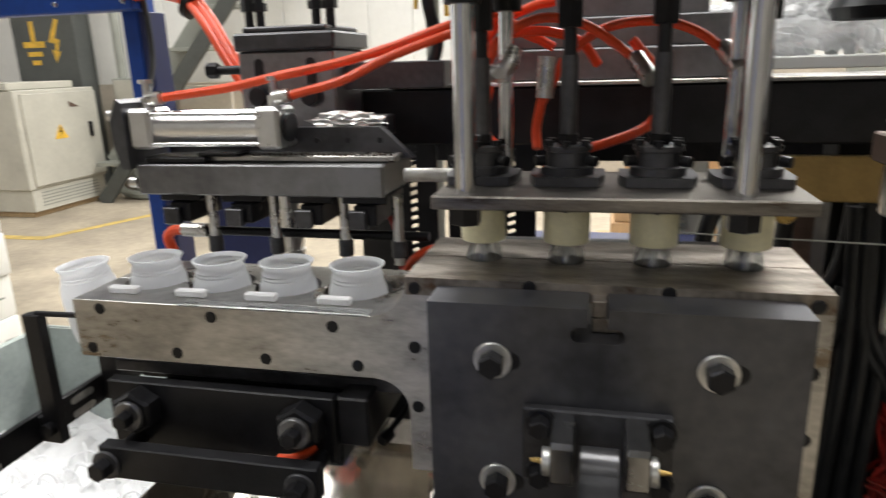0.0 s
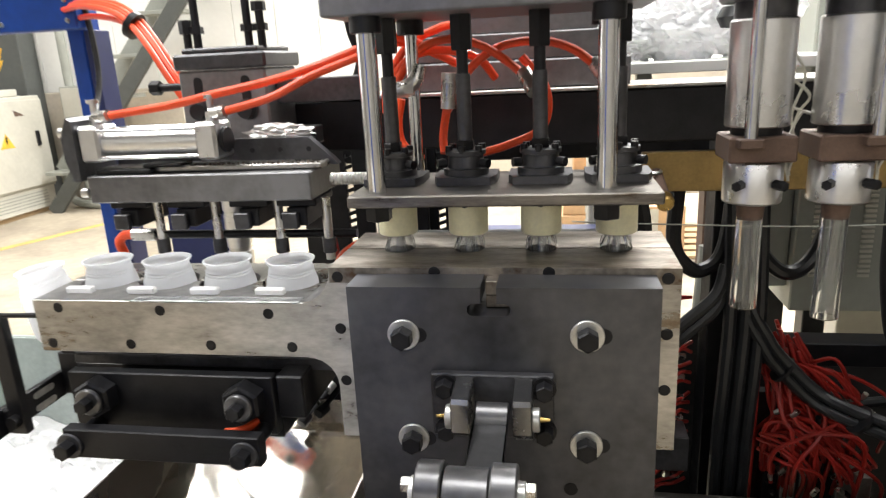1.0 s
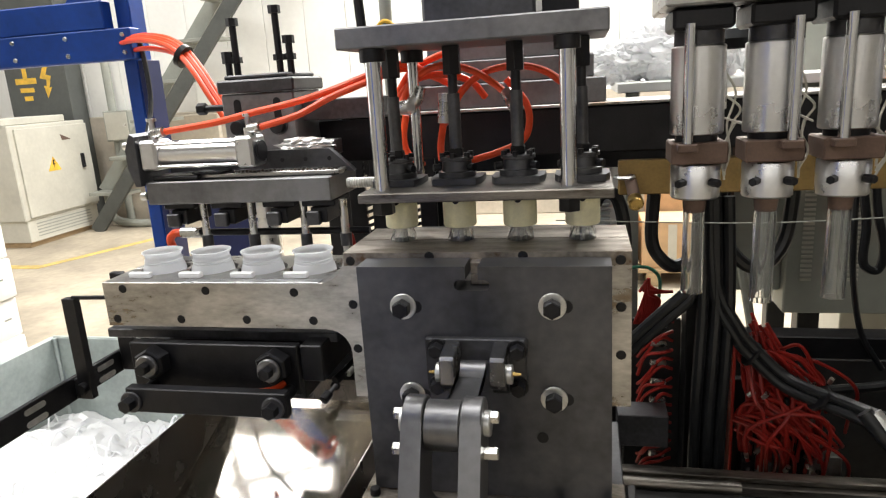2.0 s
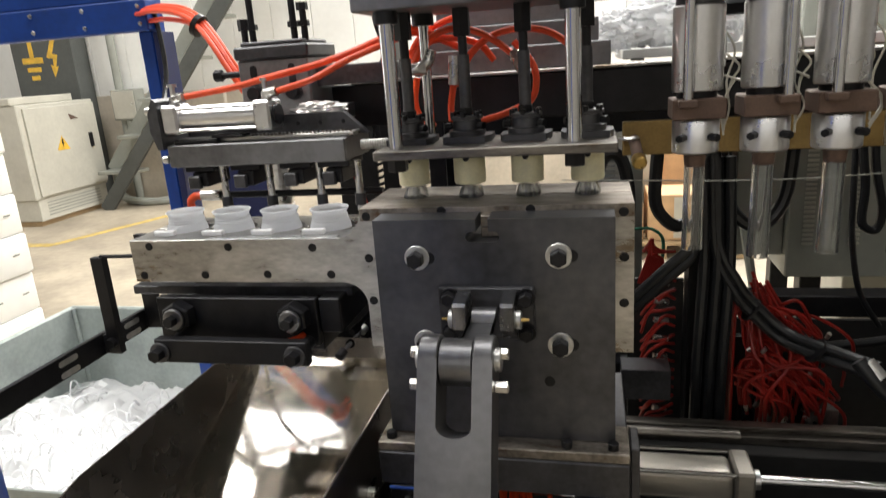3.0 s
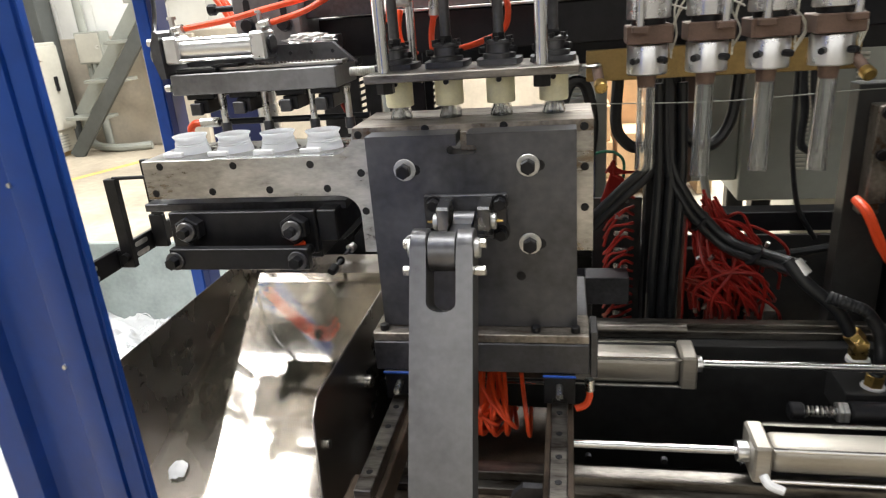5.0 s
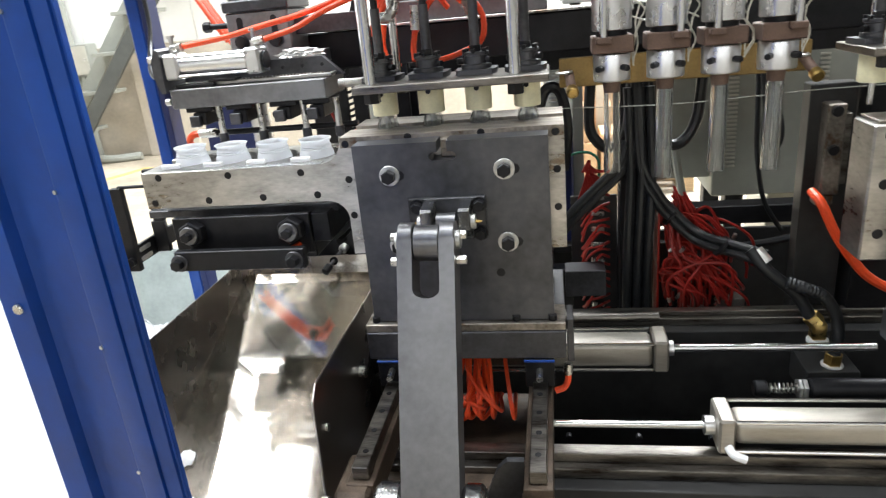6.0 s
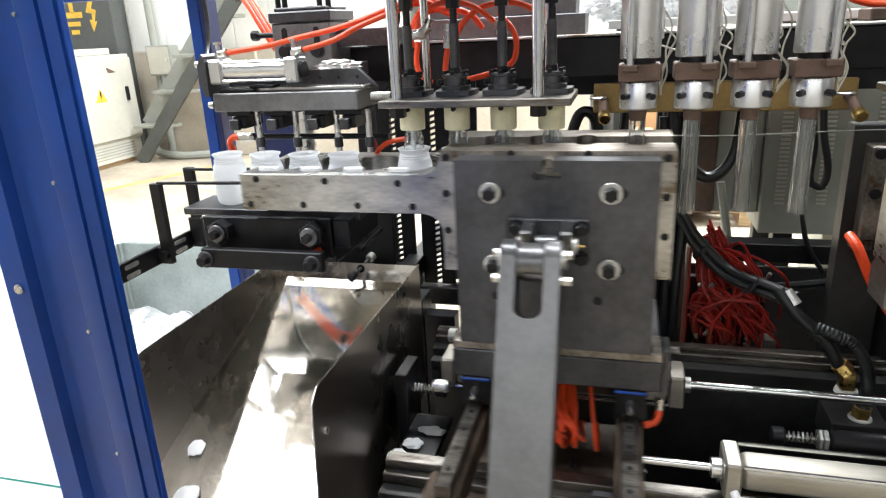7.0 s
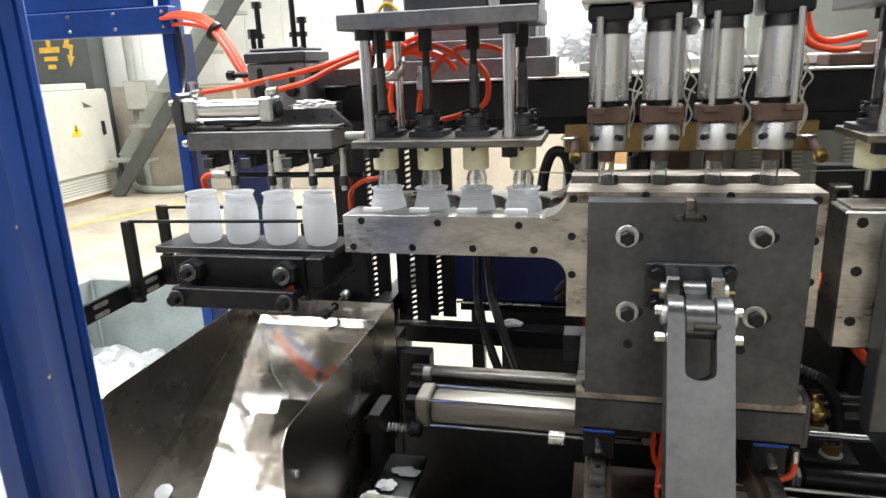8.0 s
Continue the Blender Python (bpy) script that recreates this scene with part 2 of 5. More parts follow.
# Unseen walls, added to close the hall; greyed to limit bounced light.
for nm, lo, hi in (("wall_west", (-9.15, -6, 0), (-9, 8, 7)), ("wall_east", (9, -6, 0), (9.15, 8, 7)), ("wall_south", (-9, -6.15, 0), (9, -6, 7))):
    solid(nm, boxes((lo, hi), bevel=0), WALLGREY, lo, "grey unseen wall closing the hall", "wall", kind="structure")
# Unseen roof, toned dark to cut bounce and mirror dark in the chute.
solid("ceiling", boxes(((-9, -6, 7.0), (9, 8, 7.15)), bevel=0), ROOF, (0, 0, 7), "dark grey unseen roof closing the hall", "ceiling", kind="structure")


bm = bmesh.new()
for x0, y0, x1, y1, w in ((-4.25, 3.3, -3.3, 1.9, 0.055), (-4.7, 2.05, -2.3, 2.75, 0.035), (-4.7, -0.6, -2.3, 0.6, 0.06)):
    d_ = Vector((y0 - y1, x1 - x0)).normalized() * w
    prism(bm, [(x0 - d_.x, y0 - d_.y), (x1 - d_.x, y1 - d_.y), (x1 + d_.x, y1 + d_.y), (x0 + d_.x, y0 + d_.y)], 6.62, 6.74, "z")
solid("roof_light_bars", bm, PILLAR, (-3.5, 0.1, 6.6), "dark roof bracing under the roof light", "glazing bars", kind="structure")

# ---- moving mold carriage ----
def arc(cx, cz, r, a0, a1, n=7):
    return [(cx + r * math.cos(radians(a0 + (a1 - a0) * i / n)), cz + r * math.sin(radians(a0 + (a1 - a0) * i / n))) for i in range(n + 1)]


def notched(x0, x1, front, back, xs, r, side):
    """A plan outline: straight on the outer side, with round notches on the parting side."""
    pts = [(x0, front), (x1, front), (x1, back)] if side < 0 else [(x1, front), (x0, front), (x0, back)]
    for x in (sorted(xs, reverse=True) if side < 0 else sorted(xs)):
        a = arc(x, back, r, 0, -180, 10) if side < 0 else arc(x, back, r, 180, 0, 10)
        pts += a
    return pts + ([(x0, back)] if side < 0 else [(x1, back)])


def mold_half(side, parent, label):
    """side -1: the half nearer the operator; +1: the rear half. The block carries its top, arm and web."""
    f, b = (0.652, 0.7285) if side < 0 else (0.808, 0.7315)
    half = part("front_mold" if side < 0 else "rear_mold", made(prism, notched(-0.177, 0.207, f, b, PINS, 0.0385, side), 1.072, 1.268, "z"), STEEL, parent, label)
    part("mold_top", made(prism, notched(-0.177, 0.207, f, b, PINS, 0.017, side), 1.268, 1.286, "z"), RUSTED, half, "browned steel mold top")
    part("neck_arm", made(prism, notched(-0.567, -0.212, f, b, CUPS, 0.0385, side), 1.174, 1.243, "z", bevel=0.0008), STEEL, half, "ground steel bottle-gripping arm")
    web = [(-0.177, 1.139)] + arc(-0.212, 1.139, 0.035, 0, 90)[1:] + [(-0.212, 1.243)] + arc(-0.217, 1.283, 0.04, -83, 0)
    part("arm_web", made(prism, web, f, b), STEEL, half)
    return half


carriage = thing("mold_carriage", (0.02, 0.70, 0.86), "steel blow-mold carriage sliding along the machine rails", "mold carriage")
front = mold_half(-1, carriage, "ground steel mold half with a long neck-gripping arm")
rear = mold_half(1, carriage, "rear ground steel mold half")

notch = [(-0.143, 0.955), (0.181, 0.955), (0.181, 1.279), (0.017, 1.279), (0.017, 1.2615)] + arc(0.0245, 1.2545, 0.007, 90, -90, 6) + arc(-0.0075, 1.2545, 0.007, 270, 90, 6) + [(0.0005, 1.2615), (0.0005, 1.279), (-0.143, 1.279)]
part("backing_plate", made(prism, notch, 0.607, 0.6515), PLATE, front, "dark steel backing plate")
part("slot_key", boxes(((0.0035, 0.632, 1.262), (0.0165, 0.6515, 1.2775)), ((0.0035, 0.632, 1.248), (0.03, 0.6515, 1.2615)), bevel=0.0008), RUSTED, front, "browned steel key in the slot")
part("rear_plate", boxes(((-0.143, 0.8085, 0.955), (0.181, 0.85, 1.279))), PLATE, rear, "dark steel backing plate")

# socket screws sunk in the arm and block
def socket_screw(at, parent, r=0.0053, out=0.0004):
    x, y, z = at
    bm = bmesh.new()
    seg = 16
    prof = [(r * 1.25, -out), (r, -out - 0.0006), (r * 0.95, 0.003), (r * 0.5, 0.0034), (r * 0.45, 0.006), (0.0002, 0.006)]
    rings = [[bm.verts.new((x + q * math.cos(2 * math.pi * i / seg), y + d, z + q * math.sin(2 * math.pi * i / seg))) for i in range(seg)] for q, d in prof]
    for p, q in zip(rings, rings[1:]):
        for i in range(seg):
            bm.faces.new((p[i], p[(i + 1) % seg], q[(i + 1) % seg], q[i]))
    rod(bm, (x, y - 0.0012, z), (x, y + 0.0005, z), r, 16)
    return part("socket_screw", bm, BLACK, parent)


for x, z in [(-0.533, 1.233), (-0.395, 1.231), (-0.256, 1.229), (-0.551, 1.185), (-0.442, 1.186), (-0.335, 1.187), (-0.231, 1.187),
             (-0.167, 1.275), (-0.169, 1.212), (-0.168, 1.146), (0.193, 1.275), (0.194, 1.212), (0.194, 1.146), (-0.055, 1.281), (0.07, 1.281)]:
    socket_screw((x, 0.652, z), front)


def washer_bolt(x, y, z, parent, rw=0.0175, ac=0.0205, head=0.016):
    bm = bmesh.new()
    rod(bm, (x, y, z), (x, y - 0.0035, z), rw, 28, bevel=0.0008)
    w = part("washer", bm, ZINC, parent, "zinc-plated washer")
    bm = bmesh.new()
    hexa(bm, (x, y - 0.0035, z), (x, y - 0.0035 - head, z), ac, 0.0015)
    part("bolt", bm, BLACK, parent, "black hex bolt")


for x, z in [(-0.083, 1.226), (0.109, 1.228), (-0.079, 1.102), (0.109, 1.102)]:
    washer_bolt(x, 0.607, z, front)
    part("adjusting_slot", made(prism, arc(x + 0.0165, z - 0.0005, 0.0085, -90, 90, 8) + arc(x + 0.006, z - 0.0005, 0.0085, 90, 270, 8), 0.6062, 0.6072), BLACK, front)
for x, z in [(-0.076, 1.046), (0.093, 1.046)]:
    part("tapped_hole", made(rod, (x, 0.6062, z), (x, 0.609, z), 0.0075, 18), BLACK, front)

for x in CUPS:
    part("grip_insert", boxes(((x - 0.026, 0.674, 1.2433), (x + 0.011, 0.684, 1.2515)), bevel=0.0015), SCRAP, front, "white plastic grip insert")
part("flash_film", boxes(((-0.43, 0.647, 1.2434), (-0.216, 0.667, 1.2446)), bevel=0), CLEAR, front, "clear strip of waste film")

# clevis that takes the push link
LX, LV = 0.0135, 0.006
part("clevis_plate", boxes(((LX - 0.068, 0.596, 1.113), (LX + 0.062, 0.607, 1.186))), DARK, front)
for s in (-1, 1):
    bm = bmesh.new()
    cx = LX + s * 0.031
    prism(bm, [(0.597, 1.118), (0.597, 1.184), (0.553, 1.180), (0.549, 1.176), (0.549, 1.145), (0.553, 1.141), (0.585, 1.118)], cx - 0.0095, cx + 0.0095, "x", bevel=0.0012)
    part("clevis_ear", bm, BRIGHT, front)
    bm = bmesh.new()
    rod(bm, (cx + s * 0.0095, 0.567, 1.153), (cx + s * 0.017, 0.567, 1.153), 0.0125, 20, bevel=0.001)
    part("pivot_cap", bm, ZINC, front, "bright pivot pin cap")
    part("grease_nipple", made(rod, (cx + s * 0.017, 0.567, 1.153), (cx + s * 0.027, 0.567, 1.153), 0.003, 8, 0.0015), GOLD, front, "small brass grease nipple")
    for dz in (-0.026, 0.024):
        part("clevis_washer", made(rod, (LX + s * 0.052, 0.596, 1.15 + dz), (LX + s * 0.052, 0.592, 1.15 + dz), 0.0125, 20), BLACK, front)
        part("clevis_bolt", made(hexa, (LX + s * 0.052, 0.593, 1.15 + dz), (LX + s * 0.052, 0.578, 1.15 + dz), 0.0165), BLACK, front)
bm = bmesh.new()
prism(bm, arc(0.567, 1.153, 0.016, 0, 180, 8) + arc(0.44, 1.158, 0.016, 180, 360, 8), LX - 0.0165, LX + 0.0165, "x", bevel=0.001)
part("push_link", bm, LEVER, front, "grey steel push link")

# forked lever
lev = bmesh.new()
dirv = Vector((0, -0.40, -0.916))
nrm = Vector((0, 0.916, -0.40))


def lever_pt(u, w, x):
    return Vector((x, 0.428, 1.162)) + dirv * u + nrm * w


fork = [(-0.0415, 0.48), (0.0415, 0.48), (0.0415, 0.0), (0.0195, 0.0), (0.0195, 0.072)] + [(0.0195 * math.cos(radians(a)) * 1.0, 0.072 + 0.012 * math.sin(radians(a))) for a in range(20, 161, 20)] + [(-0.0195, 0.072), (-0.0195, 0.0), (-0.0415, 0.0)]
fa = [lev.verts.new(lever_pt(u, -0.027, LV + x)) for x, u in fork]
fb = [lev.verts.new(lever_pt(u, 0.027, LV + x)) for x, u in fork]
lev.faces.new(fa), lev.faces.new(fb[::-1])
for k in range(len(fork)):
    lev.faces.new((fa[(k + 1) % len(fork)], fa[k], fb[k], fb[(k + 1) % len(fork)]))
for s in (-1, 1):
    rod(lev, lever_pt(0, 0, LV + s * 0.0195), lever_pt(0, 0, LV + s * 0.0415), 0.027, 36, bevel=0.0015)
lever = part("lever", lev, LEVER, carriage, "grey machined forked lever arm")
part("roller", made(rod, lever_pt(0.004, 0, LV - 0.0185), lever_pt(0.004, 0, LV + 0.0185), 0.0265, 32, bevel=0.001), LEVER, lever, "bright steel roller")
part("lever_pin", made(rod, lever_pt(0, 0, LV - 0.048), lever_pt(0, 0, LV + 0.048), 0.0135, 20, bevel=0.001), ZINC, lever)
for s in (-1, 1):
    for u in (-0.006, 0.03):
        part("pin_bolt", made(hexa, lever_pt(u, 0, LV + s * 0.041), lever_pt(u, 0, LV + s * 0.056), 0.012), FITTING, lever)
    part("lower_bush", made(rod, lever_pt(0.392, 0.004, LV + s * 0.042), lever_pt(0.392, 0.004, LV + (0.074 if s > 0 else -0.084)), 0.044, 36, bevel=0.006), BRIGHT, lever, "bright machined bearing bush")

# foot of the carriage
part("foot_slab", boxes(((-0.158, 0.577, 0.884), (0.20, 0.86, 0.938)), bevel=0.002), DARK, carriage)
part("foot_strip", boxes(((-0.158, 0.579, 0.9385), (0.20, 0.655, 0.9535)), bevel=0.0015), RUSTED, carriage, "oil-stained steel foot strip")
for x in (-0.14, -0.078, 0.115, 0.178):
    bm = bmesh.new()
    rod(bm, (x, 0.592, 0.9535), (x, 0.592, 0.964), 0.0075, 18, bevel=0.001)
    part("foot_screw", bm, BLACK, carriage)
for x in (-0.118, 0.152):
    r_ = part("cross_rail", boxes(((x - 0.013, 0.33, 0.815), (x + 0.013, 0.84, 0.838))), RAIL, carriage, "linear guide rail with bolt holes")
    for k in range(4):
        part("rail_hole", made(rod, (x, 0.37 + k * 0.055, 0.8375), (x, 0.37 + k * 0.055, 0.8386), 0.005, 12), BLACK, r_)
    part("rail_block", boxes(((x - 0.026, 0.575, 0.828), (x + 0.026, 0.66, 0.8835))), BLACK, carriage)
    part("wiper_seal", boxes(((x - 0.027, 0.571, 0.879), (x + 0.027, 0.5745, 0.8835))), BLUE, carriage, "blue wiper seal strip")
    part("rail_nipple", made(rod, (x, 0.575, 0.862), (x, 0.548, 0.858), 0.006, 10), FITTING, carriage)
part("rail_bed", boxes(((-0.140, 0.32, 0.765), (-0.096, 0.86, 0.8145)), ((0.130, 0.32, 0.765), (0.174, 0.86, 0.8145)), ((-0.096, 0.74, 0.775), (0.130, 0.86, 0.8145))), GREASE, carriage, "greasy cast rail bed")
bm = boxes(((-0.165, 0.27, 0.66), (-0.125, 0.36, 0.775)), ((0.125, 0.27, 0.66), (0.165, 0.36, 0.775)), ((-0.165, 0.30, 0.64), (0.165, 0.80, 0.67)))
prism(bm, [(0.07, 0.672), (0.125, 0.672), (0.125, 0.765)], 0.31, 0.325)
part("bearing_bracket", bm, GREASE, carriage, "greasy welded bearing bracket")
rng = random.Random(4)
for k in range(14):
    x = 0.02 + rng.uniform(-0.02, 0.05)
    part("air_tube", made(hose, [(x, 0.80, 0.868), (x + rng.uniform(-0.03, 0.03), 0.66, 0.80 + rng.uniform(-0.02, 0.02)), (x + rng.uniform(-0.04, 0.05), 0.62, 0.74 + rng.uniform(-0.02, 0.03)), (x + 0.03, 0.72, 0.72)], 0.0042, 7, 8), ORANGE, carriage, "bright orange air tube")
for k in range(5):
    z = 0.835 - 0.03 * k
    part("bracket_bolt", made(hexa, (-0.166, 0.31, z - 0.045), (-0.178, 0.31, z - 0.045), 0.014), RUSTED, carriage)
part("bearing_block", boxes(((-0.155, 0.30, 0.775), (-0.10, 0.40, 0.812)), bevel=0.006), GREASE, carriage, "rust-brown greasy bearing block")
part("gusset_plate", made(prism, [(0.06, 0.69), (0.128, 0.69), (0.128, 0.80), (0.10, 0.80), (0.085, 0.785), (0.06, 0.72)], 0.40, 0.412), DARK, carriage, "dark welded gusset plate")
part("hose_nipple", made(hose, [(0.202, 0.62, 0.832), (0.201, 0.612, 0.818), (0.194, 0.608, 0.806), (0.178, 0.606, 0.80)], 0.006, 10), ORANGE, carriage, "short orange hose on a taped elbow")
part("nipple_tape", made(rod, (0.202, 0.622, 0.85), (0.202, 0.619, 0.826), 0.0085, 14, bevel=0.002), FITTING, carriage)
part("drive_rod", made(rod, (0.15, 0.585, 0.744), (0.86, 0.585, 0.744), 0.0068, 18), CHROME, carriage, "chromed drive piston rod")
part("shock_stop", made(rod, (-0.175, 0.60, 0.845), (-0.205, 0.60, 0.845), 0.012, 14, bevel=0.002), FITTING, carriage)
part("side_tab", boxes(((0.202, 0.60, 0.865), (0.214, 0.66, 0.95))), DARK, carriage)

# ---- bottles ----
BOT = [(0.022, 0), (0.0278, 0.0025), (0.0312, 0.009), (0.0329, 0.022), (0.0334, 0.045), (0.0335, 0.062), (0.0331, 0.071), (0.0320, 0.078), (0.0303, 0.083), (0.0286, 0.0855), (0.0293, 0.0875),
       (0.0281, 0.0895), (0.0290, 0.0915), (0.0273, 0.094), (0.0271, 0.0965), (0.0279, 0.099), (0.0306, 0.1025), (0.0312, 0.104), (0.0290, 0.1045), (0.0262, 0.1005)]


def bottle(base):
    bm = bmesh.new()
    lathe(bm, BOT, base, 36)
    top = max(bm.faces, key=lambda f: f.calc_center_median().z if len(f.verts) > 4 else -9)
    bmesh.ops.delete(bm, geom=[top], context="FACES_ONLY")
    return solid("bottle", bm, PINK, base, "frosted white wide-neck plastic bottle without a cap", "bottle", "bottles from the mold")


b0 = bottle((CUPS[0], YL, 1.157))
DONE = [b0] + [copy_thing(b0, pose(x, YL, 1.157)) for x in CUPS[1:]]
loose = copy_thing(b0, pose(-0.612, YL + 0.01, 1.156, 3, -5, 0))
tagged(loose, "frosted plastic bottle tipping off the end of the tray")


def flash(x, z, parent):
    """The clear crown of waste left on a fresh neck."""
    bm = bmesh.new()
    lathe(bm, [(0.020, 0.0), (0.017, 0.012), (0.019, 0.016), (0.011, 0.034), (0.0102, 0.034), (0.0178, 0.016), (0.016, 0.012), (0.0188, 0.0)], (x, YL, z), 20, close=True)
    part("flash_crown", bm, CLEAR, parent, "clear crown of waste plastic")
    for k in range(5):
        a = 2 * math.pi * k / 5 + 0.3
        c, s = math.cos(a), math.sin(a)
        bm = bmesh.new()
        hose(bm, [(x + 0.017 * c, YL + 0.017 * s, z + 0.008), (x + 0.0175 * c, YL + 0.0175 * s, z + 0.022), (x + 0.012 * c, YL + 0.012 * s, z + 0.034), (x + 0.006 * c, YL + 0.006 * s, z + 0.037)], 0.0016, 6, 5)
        part("flash_claw", bm, CLEAR, parent)


for x in PINS:
    hung = copy_thing(b0, pose(x, YL, 1.1680))
    HOME[hung] = Vector((x, YL, 1.168))
    tagged(hung, "fresh frosted bottle hanging from its blow pin", group="bottles on the blow pins")
    flash(x, 1.272, hung)

# ---- blow station ----
def blow_station(dx, label):
    st = thing("blow_station", (0.02 + dx, YL, 1.354), label, "blow station", "blow stations")
    part("lower_plate", boxes(((-0.147 + dx, 0.648, 1.3545), (0.186 + dx, 0.80, 1.3675)), bevel=0.0015), PINPLATE, st, "dark steel pin plate")
    part("upper_plate", boxes(((-0.161 + dx, 0.655, 1.553), (0.18 + dx, 0.84, 1.580)), bevel=0.002), GREYBAR, st)
    part("ram", boxes(((-0.06 + dx, 0.72, 1.5805), (0.09 + dx, 0.86, 2.1)), bevel=0.004), DARK, st)
    for x, y in ((-0.118, 0.672), (0.130, 0.672), (-0.095, 0.79), (0.135, 0.79)):
        g = part("guide_rod", made(rod, (x + dx, y, 1.354), (x + dx, y, 1.553), 0.0105 if y < 0.7 else 0.008, 24), CHROME, st, "bright chromed guide rod")
        part("rod_nut", made(hexa, (x + dx, y, 1.3535), (x + dx, y, 1.336), 0.026), BLACK, g)
        part("rod_collar", made(rod, (x + dx, y, 1.553), (x + dx, y, 1.536), 0.0165, 20, bevel=0.001), BLACK, g)
    for i, x in enumerate(PINS):
        x += dx
        sh = part("pin_shaft", made(rod, (x, YL, 1.405), (x, YL, 1.49), 0.0085, 18), DARK, st)
        part("shaft_top", made(rod, (x, YL, 1.49), (x, YL, 1.525), 0.0065, 16), BLACK, sh)
        part("lock_nut", made(hexa, (x, YL, 1.405), (x, YL, 1.416), 0.019), BLACK, sh)
        part("top_nut", made(hexa, (x, YL, 1.515), (x, YL, 1.553), 0.022), BLACK, sh)
        fl = part("pin_flange", made(lathe, [(0.0265, 1.3772), (0.0265, 1.3845), (0.0215, 1.3855), (0.0205, 1.399), (0.0235, 1.400), (0.0235, 1.4048), (0.02, 1.4055)], (x, YL, 0), 28), DARK, st)
        part("flange_base", made(prism, [(x - 0.03, YL - 0.03), (x + 0.03, YL - 0.03), (x + 0.036, YL - 0.01), (x + 0.036, YL + 0.03), (x - 0.036, YL + 0.03), (x - 0.036, YL - 0.01)], 1.368, 1.377, "z"), DARK, fl)
        for k in range(6):
            a = radians(60 * k + 25)
            cx, cy = x + 0.02 * math.cos(a), YL + 0.02 * math.sin(a)
            part("flange_screw", made(rod, (cx, cy, 1.403), (cx, cy, 1.4105), 0.0042, 12), BLACK, fl)
            if k % 2:
                part("set_screw", made(rod, (x + 0.024 * math.cos(a), YL + 0.024 * math.sin(a), 1.391), (x + 0.034 * math.cos(a), YL + 0.034 * math.sin(a), 1.391), 0.0052, 12), BLACK, fl)
        bm = bmesh.new()
        lathe(bm, [(0.0225, 1.307), (0.0235, 1.309), (0.0235, 1.352), (0.0228, 1.3535)], (x, YL, 0), 32)
        cup = part("pin_cup", bm, CREAM, st, "cream nylon stripper cup")
        part("mandrel", made(rod, (x, YL, 1.27), (x, YL, 1.307), 0.0048, 14), CHROME, cup)
        part("cup_screw", made(rod, (x, YL - 0.0225, 1.346), (x, YL - 0.0275, 1.346), 0.0045, 12), BLACK, cup)
    return st


blow_station(0.0, "dark steel blow-pin station with four cream nylon cups")
blow_station(0.814, "second blow-pin station of the machine, beside the extrusion heads")

# ---- extrusion heads and parisons ----
def extrusion_head(x, rod_side):
    base = (x, YL + 0.008, 1.325)
    h = thing("extrusion_head", base, "aluminium extrusion die head with a brown heater block", "extrusion head", "extrusion heads")
    y = base[1]
    bm = bmesh.new()
    lathe(bm, [(0.0295, 1.338), (0.031, 1.34), (0.031, 1.381), (0.030, 1.383)], (x, y, 0), 36)
    ring = part("die_ring", bm, ALU, h, "scratched aluminium die ring")
    for a in (-125, -60):
        c, s = math.cos(radians(a)), math.sin(radians(a))
        part("adjusting_screw", made(hexa, (x + 0.03 * c, y + 0.03 * s, 1.361), (x + 0.046 * c, y + 0.046 * s, 1.361), 0.0095), BLACK, ring)
    part("die_nozzle", made(rod, (x, y, 1.318), (x, y, 1.338), 0.0135, 24, 0.0155), BROWN, h)
    bm = bmesh.new()
    box(bm, (x - 0.034, y - 0.033, 1.385), (x + 0.034, y + 0.033, 1.4125), 0.002)
    part("heater_block", bm, BROWN, h, "browned heater block")
    part("neck", made(rod, (x, y, 1.4125), (x, y, 1.421), 0.026, 24), BLACK, h)
    bm = bmesh.new()
    lathe(bm, [(0.0315, 1.421), (0.033, 1.4225), (0.033, 1.529), (0.0315, 1.531)], (x, y, 0), 36)
    band = part("heater_band", bm, ALU, h, "brushed aluminium heater band")
    part("band_clamp", boxes(((x + 0.028, y + 0.006, 1.45), (x + 0.037, y + 0.016, 1.50))), ALU, band)
    part("head_cap", made(rod, (x, y, 1.531), (x, y, 1.548), 0.03, 24), DARK, h)
    part("tie_rod", made(rod, (x + rod_side * 0.016, y - 0.041, 1.4125), (x + rod_side * 0.016, y - 0.041, 1.556), 0.0068, 16), CHROME, h, "bright tie rod")
    part("tie_foot", boxes(((x + rod_side * 0.016 - 0.012, y - 0.05, 1.402), (x + rod_side * 0.016 + 0.012, y - 0.03, 1.4124))), BROWN, h)
    return h


